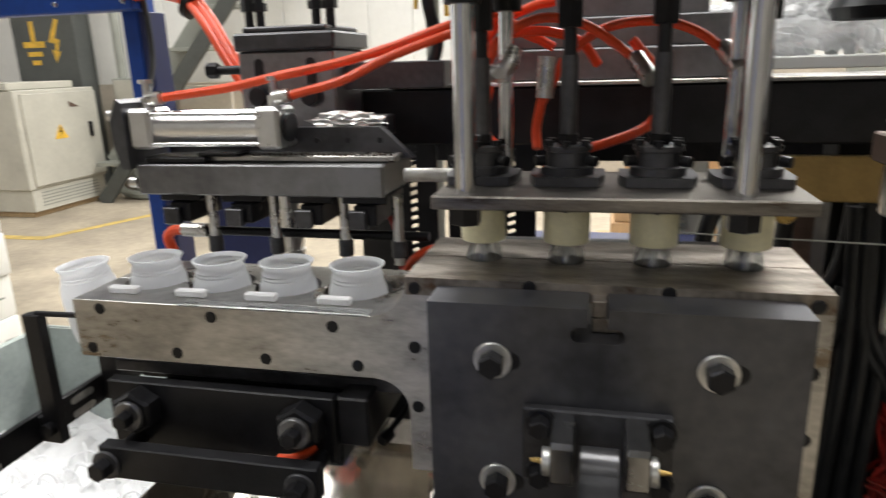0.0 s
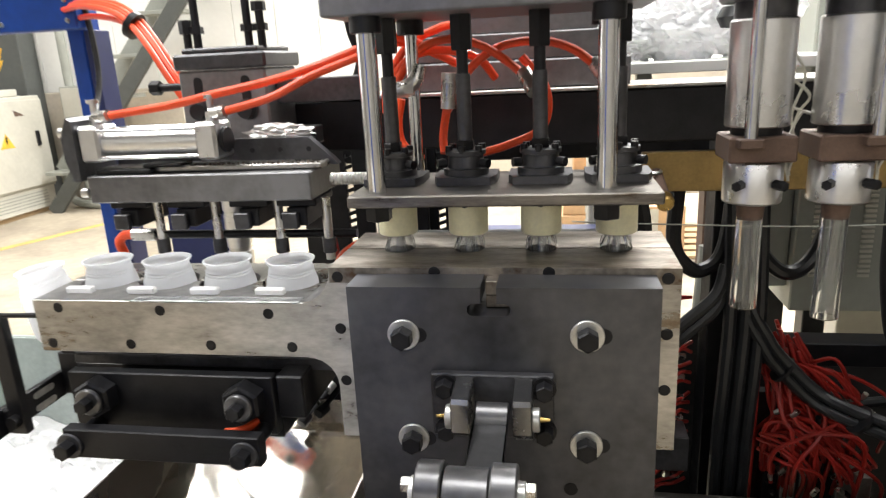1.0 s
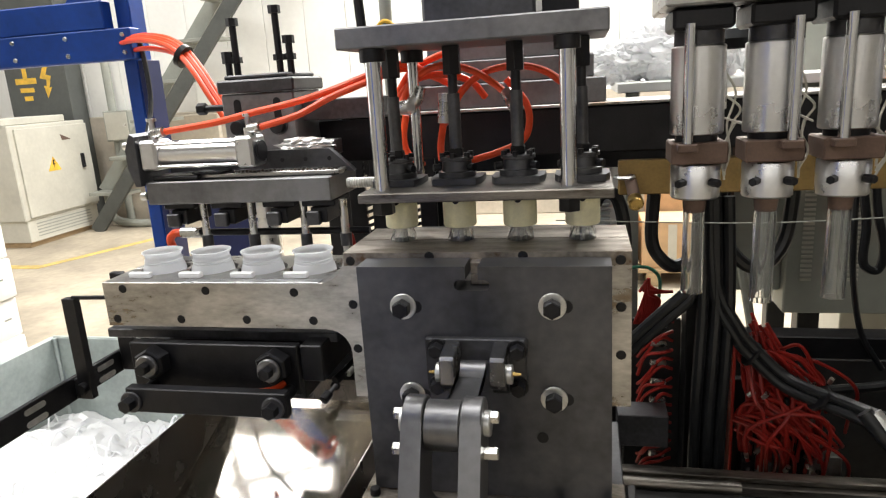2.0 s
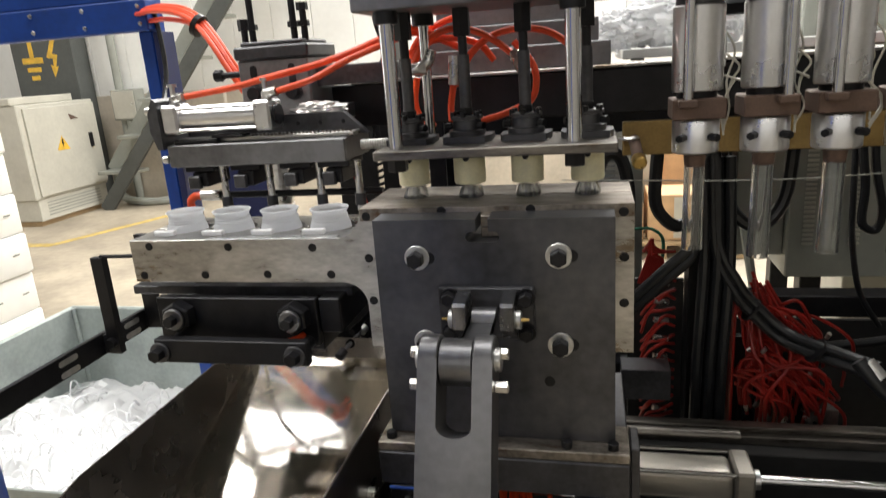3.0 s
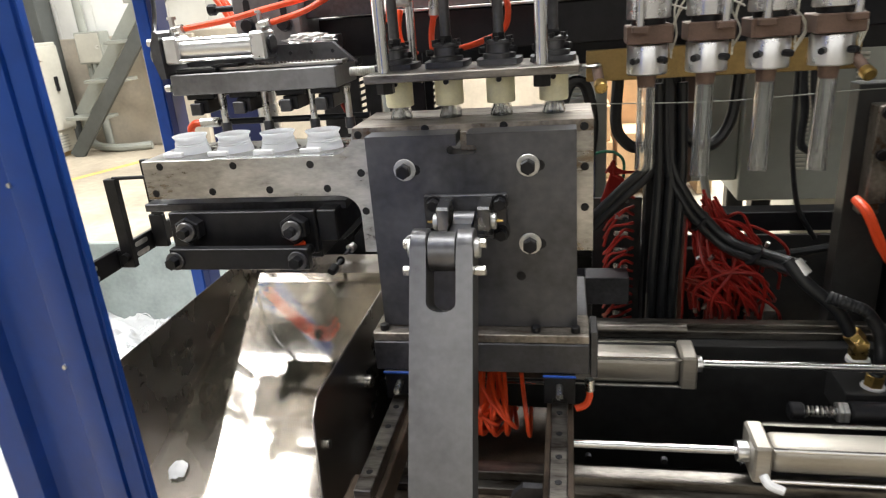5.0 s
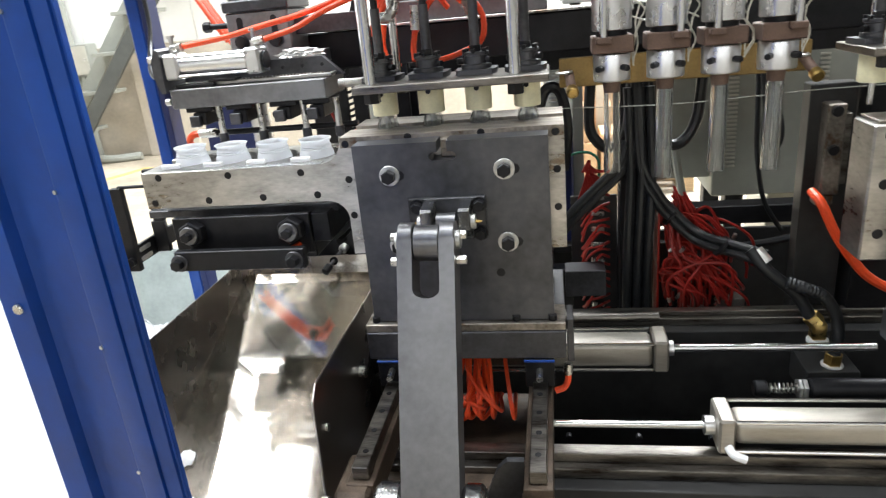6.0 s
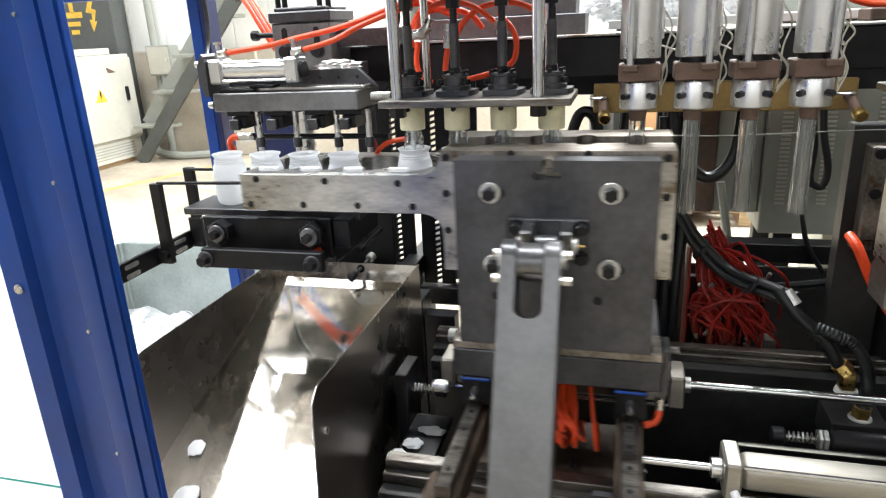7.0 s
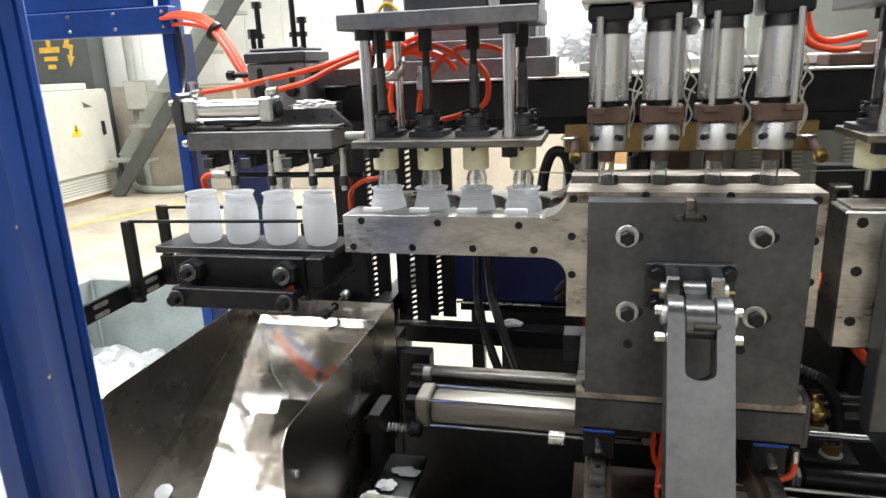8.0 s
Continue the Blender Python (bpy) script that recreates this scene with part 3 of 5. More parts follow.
for i, x in enumerate(DIES):
    extrusion_head(x, -1 if i in (0, 2) else 1)
man = thing("head_manifold", (0.425, 0.74, 1.549), "dark melt manifold block carrying the extrusion heads", "manifold")
for x in DIES:
    part("head_mount", boxes(((x - 0.036, 0.70, 1.5485), (x + 0.036, 0.79, 1.575)), bevel=0.004), BLACK, man)
part("manifold_plate", boxes(((0.245, 0.685, 1.5755), (0.60, 0.86, 1.62)), bevel=0.003), STEEL, man)
part("manifold_body", boxes(((0.245, 0.69, 1.6205), (0.60, 0.90, 2.0)), bevel=0.003), DARK, man)
PARISONS = []
for i, x in enumerate(DIES):
    bm = bmesh.new()
    lathe(bm, [(0.0146, 1.2), (0.0138, 1.27), (0.0135, 1.48), (0.0108, 1.48), (0.011, 1.27), (0.0118, 1.2)], (x, YL + 0.008, [0.012, 0.0, 0.006, 0.004][i]), 28, close=True)
    PARISONS.append(solid("parison", bm, CLEAR, (x, YL + 0.008, 1.3), "clear hot plastic tube hanging from its die", "parison", "parisons"))

def foil(bm, at, size):
    """A crumpled wrapping."""
    r = bmesh.ops.create_icosphere(bm, subdivisions=4, radius=1.0)
    for v in r["verts"]:
        n_ = abs(noise.noise(v.co * 2.7 + Vector(at) * 9)) + 0.5 * abs(noise.noise(v.co * 7))
        v.co = Vector(at) + Vector((v.co.x * size[0], v.co.y * size[1], v.co.z * size[2])) * (0.75 + 0.6 * n_)


# ---- deflashing unit on the column side ----
dfl = thing("deflashing_unit", (-0.40, 0.80, 1.339), "dark steel deflashing unit with an aluminium air cylinder", "deflashing unit")
part("punch_bar", boxes(((-0.556, 0.776, 1.338), (-0.235, 0.90, 1.376)), bevel=0.002), GREYBAR, dfl, "grey machined punch bar")
bm = bmesh.new()
prism(bm, [(-0.545, 1.3765), (-0.215, 1.3765), (-0.222, 1.384), (-0.255, 1.414), (-0.36, 1.414), (-0.545, 1.40)], 0.835, 0.85)
part("side_plate", bm, DARK, dfl)
part("top_ledge", boxes(((-0.545, 0.795, 1.3768), (-0.225, 0.83, 1.3845))), STEEL, dfl)
for k in range(6):
    part("plate_hole", made(rod, (-0.46 + 0.041 * k, 0.8342, 1.398), (-0.46 + 0.041 * k, 0.836, 1.398), 0.0036, 12), BLACK, dfl)
part("clamp_plate", boxes(((-0.545, 0.781, 1.3765), (-0.462, 0.794, 1.384)), ((-0.475, 0.785, 1.3848), (-0.42, 0.82, 1.389)), bevel=0.002), BLACK, dfl, "black clamp plates lying on the bar")
rng = random.Random(31)
for k in range(26):
    part("ledge_rivet", made(rod, (-0.405 + 0.007 * k, 0.797 + rng.uniform(0, 0.004), 1.3845), (-0.405 + 0.007 * k, 0.798, 1.3862), 0.0022, 8), GREASE, dfl)
cy = part("cylinder_barrel", made(rod, (-0.535, 0.80, 1.418), (-0.365, 0.80, 1.418), 0.0185, 28), ALU, dfl, "bright aluminium air cylinder barrel")
for x0, x1 in ((-0.558, -0.528), (-0.388, -0.358)):
    part("end_block", boxes(((x0, 0.775, 1.394), (x1, 0.825, 1.443)), bevel=0.004), ALU, cy)
for dz in (-0.018, 0.018):
    for dy in (-0.02, 0.02):
        part("tie_bar", made(rod, (-0.53, 0.80 + dy, 1.418 + dz), (-0.385, 0.80 + dy, 1.418 + dz), 0.0028, 10), CHROME, cy)
part("end_cap", made(rod, (-0.358, 0.80, 1.418), (-0.352, 0.80, 1.418), 0.017, 24, bevel=0.001), BLACK, cy)
bm = bmesh.new()
prism(bm, [(-0.569, 1.37), (-0.559, 1.37), (-0.559, 1.45), (-0.566, 1.455), (-0.578, 1.43), (-0.578, 1.40)], 0.77, 0.85)
part("end_bracket", bm, DARK, dfl)
for xx, zz in ((-0.578, 1.435), (-0.56, 1.352)):
    part("bracket_bolt", made(rod, (xx, 0.785, zz), (xx - 0.012, 0.785, zz), 0.007, 12, bevel=0.001), FITTING, dfl)
for x in (-0.543, -0.372):
    bm = bmesh.new()
    rod(bm, (x, 0.80, 1.443), (x, 0.80, 1.455), 0.008, 14)
    rod(bm, (x, 0.80, 1.452), (x + 0.02, 0.80, 1.455), 0.0085, 14)
    rod(bm, (x, 0.80, 1.455), (x, 0.80, 1.475), 0.0045, 10)
    rod(bm, (x, 0.80, 1.472), (x, 0.80, 1.477), 0.008, 12)
    part("air_fitting", bm, FITTING, cy, "nickel push-in air fitting")
for i, x in enumerate((-0.508, -0.422, -0.330, -0.262)):
    br = part("punch_holder", boxes(((x - 0.03, 0.79, 1.3275), (x + 0.026, 0.86, 1.3375)), ((x - 0.014, 0.785, 1.302), (x + 0.014, 0.86, 1.327))), BLACK, dfl)
    part("holder_block", boxes(((x - 0.018, 0.775, 1.300), (x + 0.004, 0.785, 1.322))), DARK, br)
    part("holder_screw", made(rod, (x - 0.014, 0.80, 1.312), (x - 0.028, 0.80, 1.312), 0.006, 12), BLACK, br)
    px = x + 0.036
    pin = part("punch_pin", made(rod, (px, 0.80, 1.252), (px, 0.80, 1.337), 0.0062, 16), FITTING, dfl, "slim steel punch pin")
    part("pin_sleeve", made(rod, (px, 0.80, 1.262), (px, 0.80, 1.282), 0.0092, 16), DARK, pin)
part("cross_shaft", made(rod, (-0.53, 0.845, 1.276), (-0.20, 0.845, 1.276), 0.0062, 16), BLACK, dfl)
part("shaft_end", made(rod, (-0.548, 0.845, 1.276), (-0.51, 0.845, 1.276), 0.0095, 14), FITTING, dfl)
bm = bmesh.new()
hose(bm, [(-0.548, 0.845, 1.276), (-0.565, 0.845, 1.274), (-0.578, 0.85, 1.262), (-0.58, 0.86, 1.24)], 0.0072)
part("red_elbow", bm, ORANGE, dfl)
# slide block above
blk = part("slide_block", boxes(((-0.470, 0.90, 1.40), (-0.334, 1.02, 1.508)), bevel=0.003), GREYBAR, dfl)
part("slide_cap", boxes(((-0.473, 0.895, 1.5085), (-0.330, 1.03, 1.531)), ((-0.46, 0.90, 1.5315), (-0.342, 1.02, 1.539)), bevel=0.003), DARK, blk)
for x in (-0.440, -0.366):
    part("block_slot", made(prism, arc(x, 1.492, 0.0065, 0, 180) + arc(x, 1.445, 0.0065, 180, 360), 0.8985, 0.9005), BLACK, blk)
    part("slot_bolt", made(rod, (x, 0.899, 1.45), (x, 0.885, 1.45), 0.0125, 18, bevel=0.001), BLACK, blk)
    part("slot_washer", made(rod, (x, 0.9, 1.45), (x, 0.8965, 1.45), 0.0155, 20), DARK, blk)
for x, h_ in ((-0.463, 0.03), (-0.447, 0.085), (-0.366, 0.10), (-0.346, 0.05)):
    bm = bmesh.new()
    rod(bm, (x, 0.93, 1.535), (x, 0.93, 1.545 + h_), 0.006, 14)
    rod(bm, (x, 0.93, 1.537 + h_), (x, 0.93, 1.55 + h_), 0.0105, 6)
    rod(bm, (x, 0.93, 1.56), (x, 0.93, 1.57), 0.0105, 6)
    part("stud_bolt", bm, BLACK, blk)
bm = bmesh.new()
rod(bm, (-0.475, 0.94, 1.485), (-0.53, 0.94, 1.485), 0.006, 12)
rod(bm, (-0.525, 0.94, 1.485), (-0.54, 0.94, 1.485), 0.011, 6)
part("side_bolt", bm, BLACK, blk)
part("slide_arm", boxes(((-0.3335, 0.93, 1.455), (-0.195, 1.0, 1.49)), ((-0.34, 0.87, 1.40), (-0.255, 0.90, 1.425))), DARK, blk)
part("foil_cover", made(foil, (-0.305, 0.862, 1.418), (0.048, 0.012, 0.014)), ZINC, blk, "crumpled foil wrapping")
bm = bmesh.new()
hose(bm, [(-0.215, 0.80, 1.362), (-0.17, 0.80, 1.362), (-0.13, 0.80, 1.362)], 0.0075, 12, 22, ribs=1)
part("bellows_spring", bm, ZINC, dfl)

# ---- bottle support unit below ----
sup = thing("bottle_support", (-0.39, 0.66, 1.05), "black bottle support unit with heavy adjusting nuts", "bottle support")
part("front_plate", boxes(((-0.530, 0.640, 1.075), (-0.257, 0.656, 1.152)), bevel=0.0015), BLACK, sup)
part("back_block", boxes(((-0.50, 0.657, 1.06), (-0.258, 0.80, 1.128)), bevel=0.002), BLACK, sup)
part("side_cheek", boxes(((-0.2565, 0.648, 1.094), (-0.222, 0.80, 1.15)), bevel=0.002), BLACK, sup)
part("lower_bar", boxes(((-0.506, 0.585, 1.066), (-0.255, 0.602, 1.104)), bevel=0.0015), BLACK, sup)
for x in (-0.484, -0.289):
    part("adjusting_nut", made(hexa, (x, 0.640, 1.126), (x, 0.615, 1.126), 0.044, 0.003), BLACK, sup)
    bm = bmesh.new()
    rod(bm, (x, 0.615, 1.126), (x, 0.609, 1.126), 0.0175, 24, bevel=0.0015)
    part("nut_washer", bm, LEVER, sup)
    part("nut_bolt", made(hexa, (x, 0.609, 1.126), (x, 0.595, 1.126), 0.0165), BLACK, sup)
for x in (-0.497, -0.274):
    bm = bmesh.new()
    rod(bm, (x, 0.585, 1.083), (x, 0.581, 1.083), 0.0165, 24, bevel=0.001)
    part("bar_washer", bm, DARK, sup)
    part("bar_bolt", made(hexa, (x, 0.581, 1.083), (x, 0.566, 1.083), 0.019), BLACK, sup)
    part("standoff", made(rod, (x, 0.602, 1.083), (x, 0.66, 1.083), 0.010, 14), BLACK, sup)
for x, z in ((-0.225, 1.10), (-0.20, 1.08)):
    bm = bmesh.new()
    rod(bm, (x, 0.76, z + 0.02), (x - 0.02, 0.70, z), 0.004, 10)
    rod(bm, (x - 0.018, 0.705, z), (x - 0.024, 0.69, z - 0.003), 0.0075, 6)
    part("stop_screw", bm, BLACK, sup)
tray = part("tray", boxes(((-0.602, 0.682, 1.142), (-0.212, 0.79, 1.1565)), bevel=0.0015), DARK, sup, "dark steel bottle tray")
part("tray_post", boxes(((-0.53, 0.70, 1.1285), (-0.25, 0.78, 1.1418)), bevel=0), BLACK, sup)

rails = thing("bottle_rail", (-0.65, 0.69, 1.02), "black bottle guide rails on a slotted bracket", "guide rail")
part("upright", boxes(((-0.676, 0.683, 1.03), (-0.652, 0.697, 1.205)), bevel=0.001), BLACK, rails)
part("upright_rear", boxes(((-0.676, 0.80, 1.10), (-0.652, 0.812, 1.215)), bevel=0.001), BLACK, rails)
part("rail_front", made(rod, (-0.66, 0.69, 1.2055), (-0.275, 0.69, 1.212), 0.0035, 12), BLACK, rails)
part("rail_rear", made(rod, (-0.66, 0.80, 1.2115), (-0.275, 0.80, 1.216), 0.0035, 12), BLACK, rails)
part("bracket_bolt", made(rod, (-0.664, 0.683, 1.052), (-0.664, 0.672, 1.052), 0.009, 14), BLACK, rails)

# ---- chute, bin and frame ----
ch = thing("chute", (-0.38, 0.66, 0.70), "polished stainless discharge chute sloping to the operator", "chute")
t_ = 0.0025
bm = bmesh.new()
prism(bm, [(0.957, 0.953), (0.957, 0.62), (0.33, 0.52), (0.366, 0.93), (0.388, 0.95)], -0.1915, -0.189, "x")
part("right_wall", bm, INOX_SIDE, ch, "brushed stainless side wall in a darkened tone")
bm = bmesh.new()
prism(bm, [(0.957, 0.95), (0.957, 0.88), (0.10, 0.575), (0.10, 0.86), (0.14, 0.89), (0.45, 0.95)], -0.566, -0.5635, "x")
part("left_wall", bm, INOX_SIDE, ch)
part("back_wall", boxes(((-0.5635, 0.955, 0.85), (-0.192, 0.9575, 0.95)), bevel=0), INOX, ch)
bm = bmesh.new()
a = [bm.verts.new(v) for v in ((-0.5633, 0.955, 0.905), (-0.192, 0.955, 0.905), (-0.192, 0.10, 0.597), (-0.5633, 0.10, 0.597))]
bm.faces.new(a)
bmesh.ops.solidify(bm, geom=bm.faces[:], thickness=0.002)
part("chute_floor", bm, INOX, ch)
part("edge_bolt", made(rod, (-0.1888, 0.40, 0.86), (-0.185, 0.40, 0.86), 0.007, 12), FITTING, ch)

# machine frame
fr = thing("machine_frame", (0, 1.0, 0), "black steel machine frame with a heavy cross beam", "machine frame")
part("main_beam", boxes(((-0.34, 1.0, 1.372), (1.7, 1.12, 1.452)), bevel=0.003), BLACK, fr)
part("beam_cap", boxes(((-0.29, 0.985, 1.4525), (1.7, 1.14, 1.458)), bevel=0.001), STEEL, fr)
part("beam_upper", boxes(((-0.15, 1.131, 1.4585), (0.14, 1.3, 1.72)), bevel=0.004), BLACK, fr)
part("base_pan", boxes(((-0.185, 0.25, 0.44), (1.6, 0.98, 0.455)), bevel=0), PIT, fr, "oily black machine pan")
part("long_rail_rear", boxes(((-0.15, 0.93, 0.765), (1.6, 0.985, 0.782)), ((-0.15, 0.945, 0.782), (1.6, 0.97, 0.792))), RAIL, fr, "oily steel slide rail")
part("long_rail_front", boxes(((-0.15, 0.53, 0.665), (1.6, 0.60, 0.685)), ((-0.15, 0.55, 0.685), (1.6, 0.58, 0.703))), RAIL, fr, "oily steel slide rail")
# Rail beams carried down to the pan to close off lit floor.
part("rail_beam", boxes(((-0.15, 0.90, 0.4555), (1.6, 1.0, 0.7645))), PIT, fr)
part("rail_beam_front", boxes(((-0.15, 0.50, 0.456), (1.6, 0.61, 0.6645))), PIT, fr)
for k in range(9):
    part("rail_screw", made(rod, (0.20 + k * 0.13, 0.615, 0.69), (0.20 + k * 0.13, 0.625, 0.69), 0.006, 10), BLACK, fr)
# Added dark sheets, no known parts, keeping light out behind and beside the rails.
part("rear_dark_fill", boxes(((0.43, 1.42, 0.0), (1.7, 1.43, 0.82))), PIT, fr)
part("end_dark_fill", boxes(((1.62, 0.2, 0.0), (1.64, 1.4, 1.36))), PIT, fr)
# Dark backing added to hide bright floor between the cluster tubes.
part("cluster_dark_fill", boxes(((0.225, 1.19, 0.45), (0.341, 1.20, 1.0))), PIT, fr)
part("punch_sheet", boxes(((-0.80, 1.33, 0.60), (-0.64, 1.345, 1.31))), NAVY, fr)
part("valve_sheet", boxes(((-0.47, 1.33, 0.60), (-0.37, 1.345, 1.371))), BLACK, fr)
part("sheet_rail", boxes(((-0.884, 1.346, 1.30), (1.6, 1.38, 1.371)), bevel=0.002), BLACK, fr)
part("cross_beam", boxes(((-0.30, 1.20, 0.745), (0.30, 1.25, 0.795))), BLACK, fr)
part("side_beam", boxes(((-0.30, 1.0, 0.84), (-0.255, 1.75, 0.885))), BLACK, fr)
part("low_beam", boxes(((0.46, 1.30, 0.873), (1.7, 1.36, 0.922))), BLACK, fr)
part("left_leg", boxes(((-0.26, 1.0, 0.0), (-0.20, 1.08, 0.84))), BLACK, fr)
part("leg_plate", boxes(((-0.1995, 1.005, 0.0), (-0.12, 1.05, 0.80))), BLACK, fr)
part("tall_post", boxes(((0.342, 1.13, 0.0), (0.415, 1.20, 1.371))), BLACK, fr)
part("rust_post", boxes(((0.4155, 1.15, 0.5), (0.425, 1.20, 1.371))), BROWN, fr)
part("right_leg", boxes(((0.80, 0.95, 0.0), (0.88, 1.03, 1.371))), BLACK, fr)
for lo, hi in (((-0.17, 1.0, 1.4585), (0.185, 1.13, 1.50)), ((-0.15, 1.02, 1.5005), (0.165, 1.13, 1.54)), ((-0.13, 1.04, 1.5405), (0.14, 1.13, 1.60))):
    part("beam_step", boxes((lo, hi), bevel=0.002), GREYBAR, fr, "grey oily steel step of the beam")

# ---- near and far blue posts ----
post = thing("blue_post", (-0.24, 0.05, 0), "blue painted folded-steel door post of the machine guard", "guard post")
prof = [(-0.304, 0.032), (-0.304, 0.006), (-0.277, 0.006), (-0.273, 0.0165), (-0.264, 0.019), (-0.2155, 0.008), (-0.2135, 0.002), (-0.2105, 0.0), (-0.1905, 0.0), (-0.1895, 0.003), (-0.1868, 0.003),
        (-0.1858, 0.0), (-0.173, 0.001), (-0.172, 0.0035), (-0.1695, 0.0035), (-0.1685, 0.0015), (-0.169, 0.008), (-0.213, 0.056), (-0.25, 0.056), (-0.25, 0.032)]
bm = bmesh.new()
prism(bm, [(x, y) for x, y in prof], 0.0, 2.5, "z")
part("post_body", bm, BLUE, post)
for z in (0.75, 1.0, 1.265, 1.52):
    part("panel_screw", made(rod, (-0.288, 0.0065, z), (-0.288, 0.003, z), 0.005, 14, bevel=0.001), FITTING, post)
for z in (0.81, 0.953, 1.093, 1.2285, 1.372, 1.512):
    part("rivet", made(rod, (-0.2115, 0.001, z), (-0.2118, -0.0012, z), 0.0019, 10), FITTING, post)
# Added backlit white sheet standing in for the bright background beside the post.
part("white_stand_in", boxes(((-0.64, 0.02, 0.1), (-0.3045, 0.022, 1.30)), bevel=0), SHEERWHITE, post, "added white translucent sheet with teal lines, filling in a bright area")
for z in (0.82, 1.02):
    part("marking_line", boxes(((-0.63, 0.018, z), (-0.31, 0.0195, z + 0.0015)), bevel=0), TEAL, post)

far = thing("guard_frame", (-0.93, 1.3, 0), "blue painted steel guard portal of the machine", "guard frame")
part("far_post", boxes(((-0.945, 1.30, 0), (-0.905, 1.36, 2.4)), bevel=0.004), BLUE, far)
part("top_beam", boxes(((-2.4, 1.26, 1.603), (-0.885, 1.30, 1.675)), bevel=0.003), BLUE, far)
part("upper_beam", boxes(((-2.4, 1.262, 1.6755), (-0.95, 1.298, 1.74)), bevel=0.003), BLUE, far)
for x in (-0.905, -1.06, -1.21, -1.36, -1.6):
    for z in (1.62, 1.66):
        part("beam_rivet", made(rod, (x, 1.2605, z), (x, 1.256, z), 0.006, 12, 0.004), FITTING, far)
bm = bmesh.new()
prism(bm, [(-1.05, 1.741), (-0.97, 1.741), (-0.90, 1.84), (-0.90, 1.90)], 1.27, 1.29)
part("corner_brace", bm, BLUE, far)
part("post_flange", boxes(((-0.9045, 1.30, 0), (-0.885, 1.36, 1.6025))), NAVY, far)


# slotted bracket of the bottle rail, along the machine's end
bm = bmesh.new()
box(bm, (-0.692, 0.25, 1.028), (-0.684, 0.98, 1.068), 0.001)
part("slotted_bar", bm, BLACK, rails)
for y in (0.60, 0.76):
    for z in (1.036, 1.056):
        part("bar_slot", made(prism, arc(y - 0.016, z, 0.005, 90, 270, 5) + arc(y + 0.016, z, 0.005, -90, 90, 5), -0.6836, -0.6828, "x"), ZINC, rails)
part("bar_spacer", boxes(((-0.684, 0.683, 1.03), (-0.676, 0.697, 1.066))), BLACK, rails)
part("rear_spacer", boxes(((-0.684, 0.80, 1.03), (-0.652, 0.812, 1.10))), BLACK, rails)

# ---- scrap bin ----
scrap_bin = thing("scrap_bin", (-1.24, 1.24, 0), "galvanised sheet bin half full of white plastic waste", "bin")
B0, B1 = (-1.735, 0.72), (-0.70, 1.735)
part("bin_wall", boxes(((B0[0], B1[1] - 0.006, 0), (B1[0], B1[1], 0.70)), bevel=0.001), GALV, scrap_bin)
part("bin_wall", boxes(((B0[0], B0[1], 0), (B0[0] + 0.006, B1[1] - 0.006, 0.70)), bevel=0.001), GALV, scrap_bin)
part("bin_wall", boxes(((B1[0] - 0.006, B0[1], 0), (B1[0], B1[1] - 0.006, 0.70)), bevel=0.001), GALV, scrap_bin)
part("bin_wall", boxes(((B0[0] + 0.006, B0[1], 0), (B1[0] - 0.006, B0[1] + 0.006, 0.70)), bevel=0.001), GALV, scrap_bin)
part("bin_floor", boxes(((B0[0] + 0.006, B0[1] + 0.006, 0.0), (B1[0] - 0.006, B1[1] - 0.006, 0.02)), bevel=0), GALV, scrap_bin)
part("corner_seam", made(rod, (B0[0] + 0.012, B1[1] - 0.012, 0.02), (B0[0] + 0.012, B1[1] - 0.012, 0.70), 0.008, 10), GALV, scrap_bin)
part("rim", boxes(((B0[0] - 0.01, B1[1], 0.68), (B1[0] + 0.01, B1[1] + 0.012, 0.703)), ((B0[0] - 0.012, B0[1], 0.68), (B0[0], B1[1], 0.703))), GALV, scrap_bin)


def heap(xy):
    """Height of the waste heap in the bin."""
    return 0.38 + 0.12 * noise.noise((xy[0] * 2.1, xy[1] * 2.1, 0.3)) + 0.05 * noise.noise((xy[0] * 9, xy[1] * 9, 1.1)) - 0.10 * max(0, (-xy[0] - 1.35)) + 0.05


bm = bmesh.new()
N = 70
vs = {}
for i in range(N + 1):
    for k in range(N + 1):
        x = B0[0] + 0.008 + (B1[0] - B0[0] - 0.016) * i / N
        y = B0[1] + 0.008 + (B1[1] - B0[1] - 0.016) * k / N
        vs[i, k] = bm.verts.new((x, y, heap((x, y)) + 0.018 * noise.noise((x * 40, y * 40, 2))))
for i in range(N):
    for k in range(N):
        bm.faces.new((vs[i, k], vs[i + 1, k], vs[i + 1, k + 1], vs[i, k + 1]))
rng = random.Random(11)
for k in range(300):
    x, y = rng.uniform(B0[0] + 0.06, B1[0] - 0.06), rng.uniform(B0[1] + 0.06, B1[1] - 0.06)
    z = heap((x, y))
    a, w, h = rng.uniform(0, 6.28), rng.uniform(0.012, 0.05), rng.uniform(0.01, 0.06)
    dx, dy = w * math.cos(a), w * math.sin(a)
    hose(bm, [(x - dx, y - dy, z), (x - dx * 0.6, y - dy * 0.6, z + h * 0.8), (x + dx * 0.3, y + dy * 0.3, z + h), (x + dx, y + dy, z + rng.uniform(-0.01, 0.02))], rng.uniform(0.0015, 0.005), 5, 4)
tagged(solid("plastic_waste", bm, SCRAP, (-1.24, 1.24, 0.3), "tangled heap of white plastic trimmings in the bin", "plastic waste", kind="stuff"))

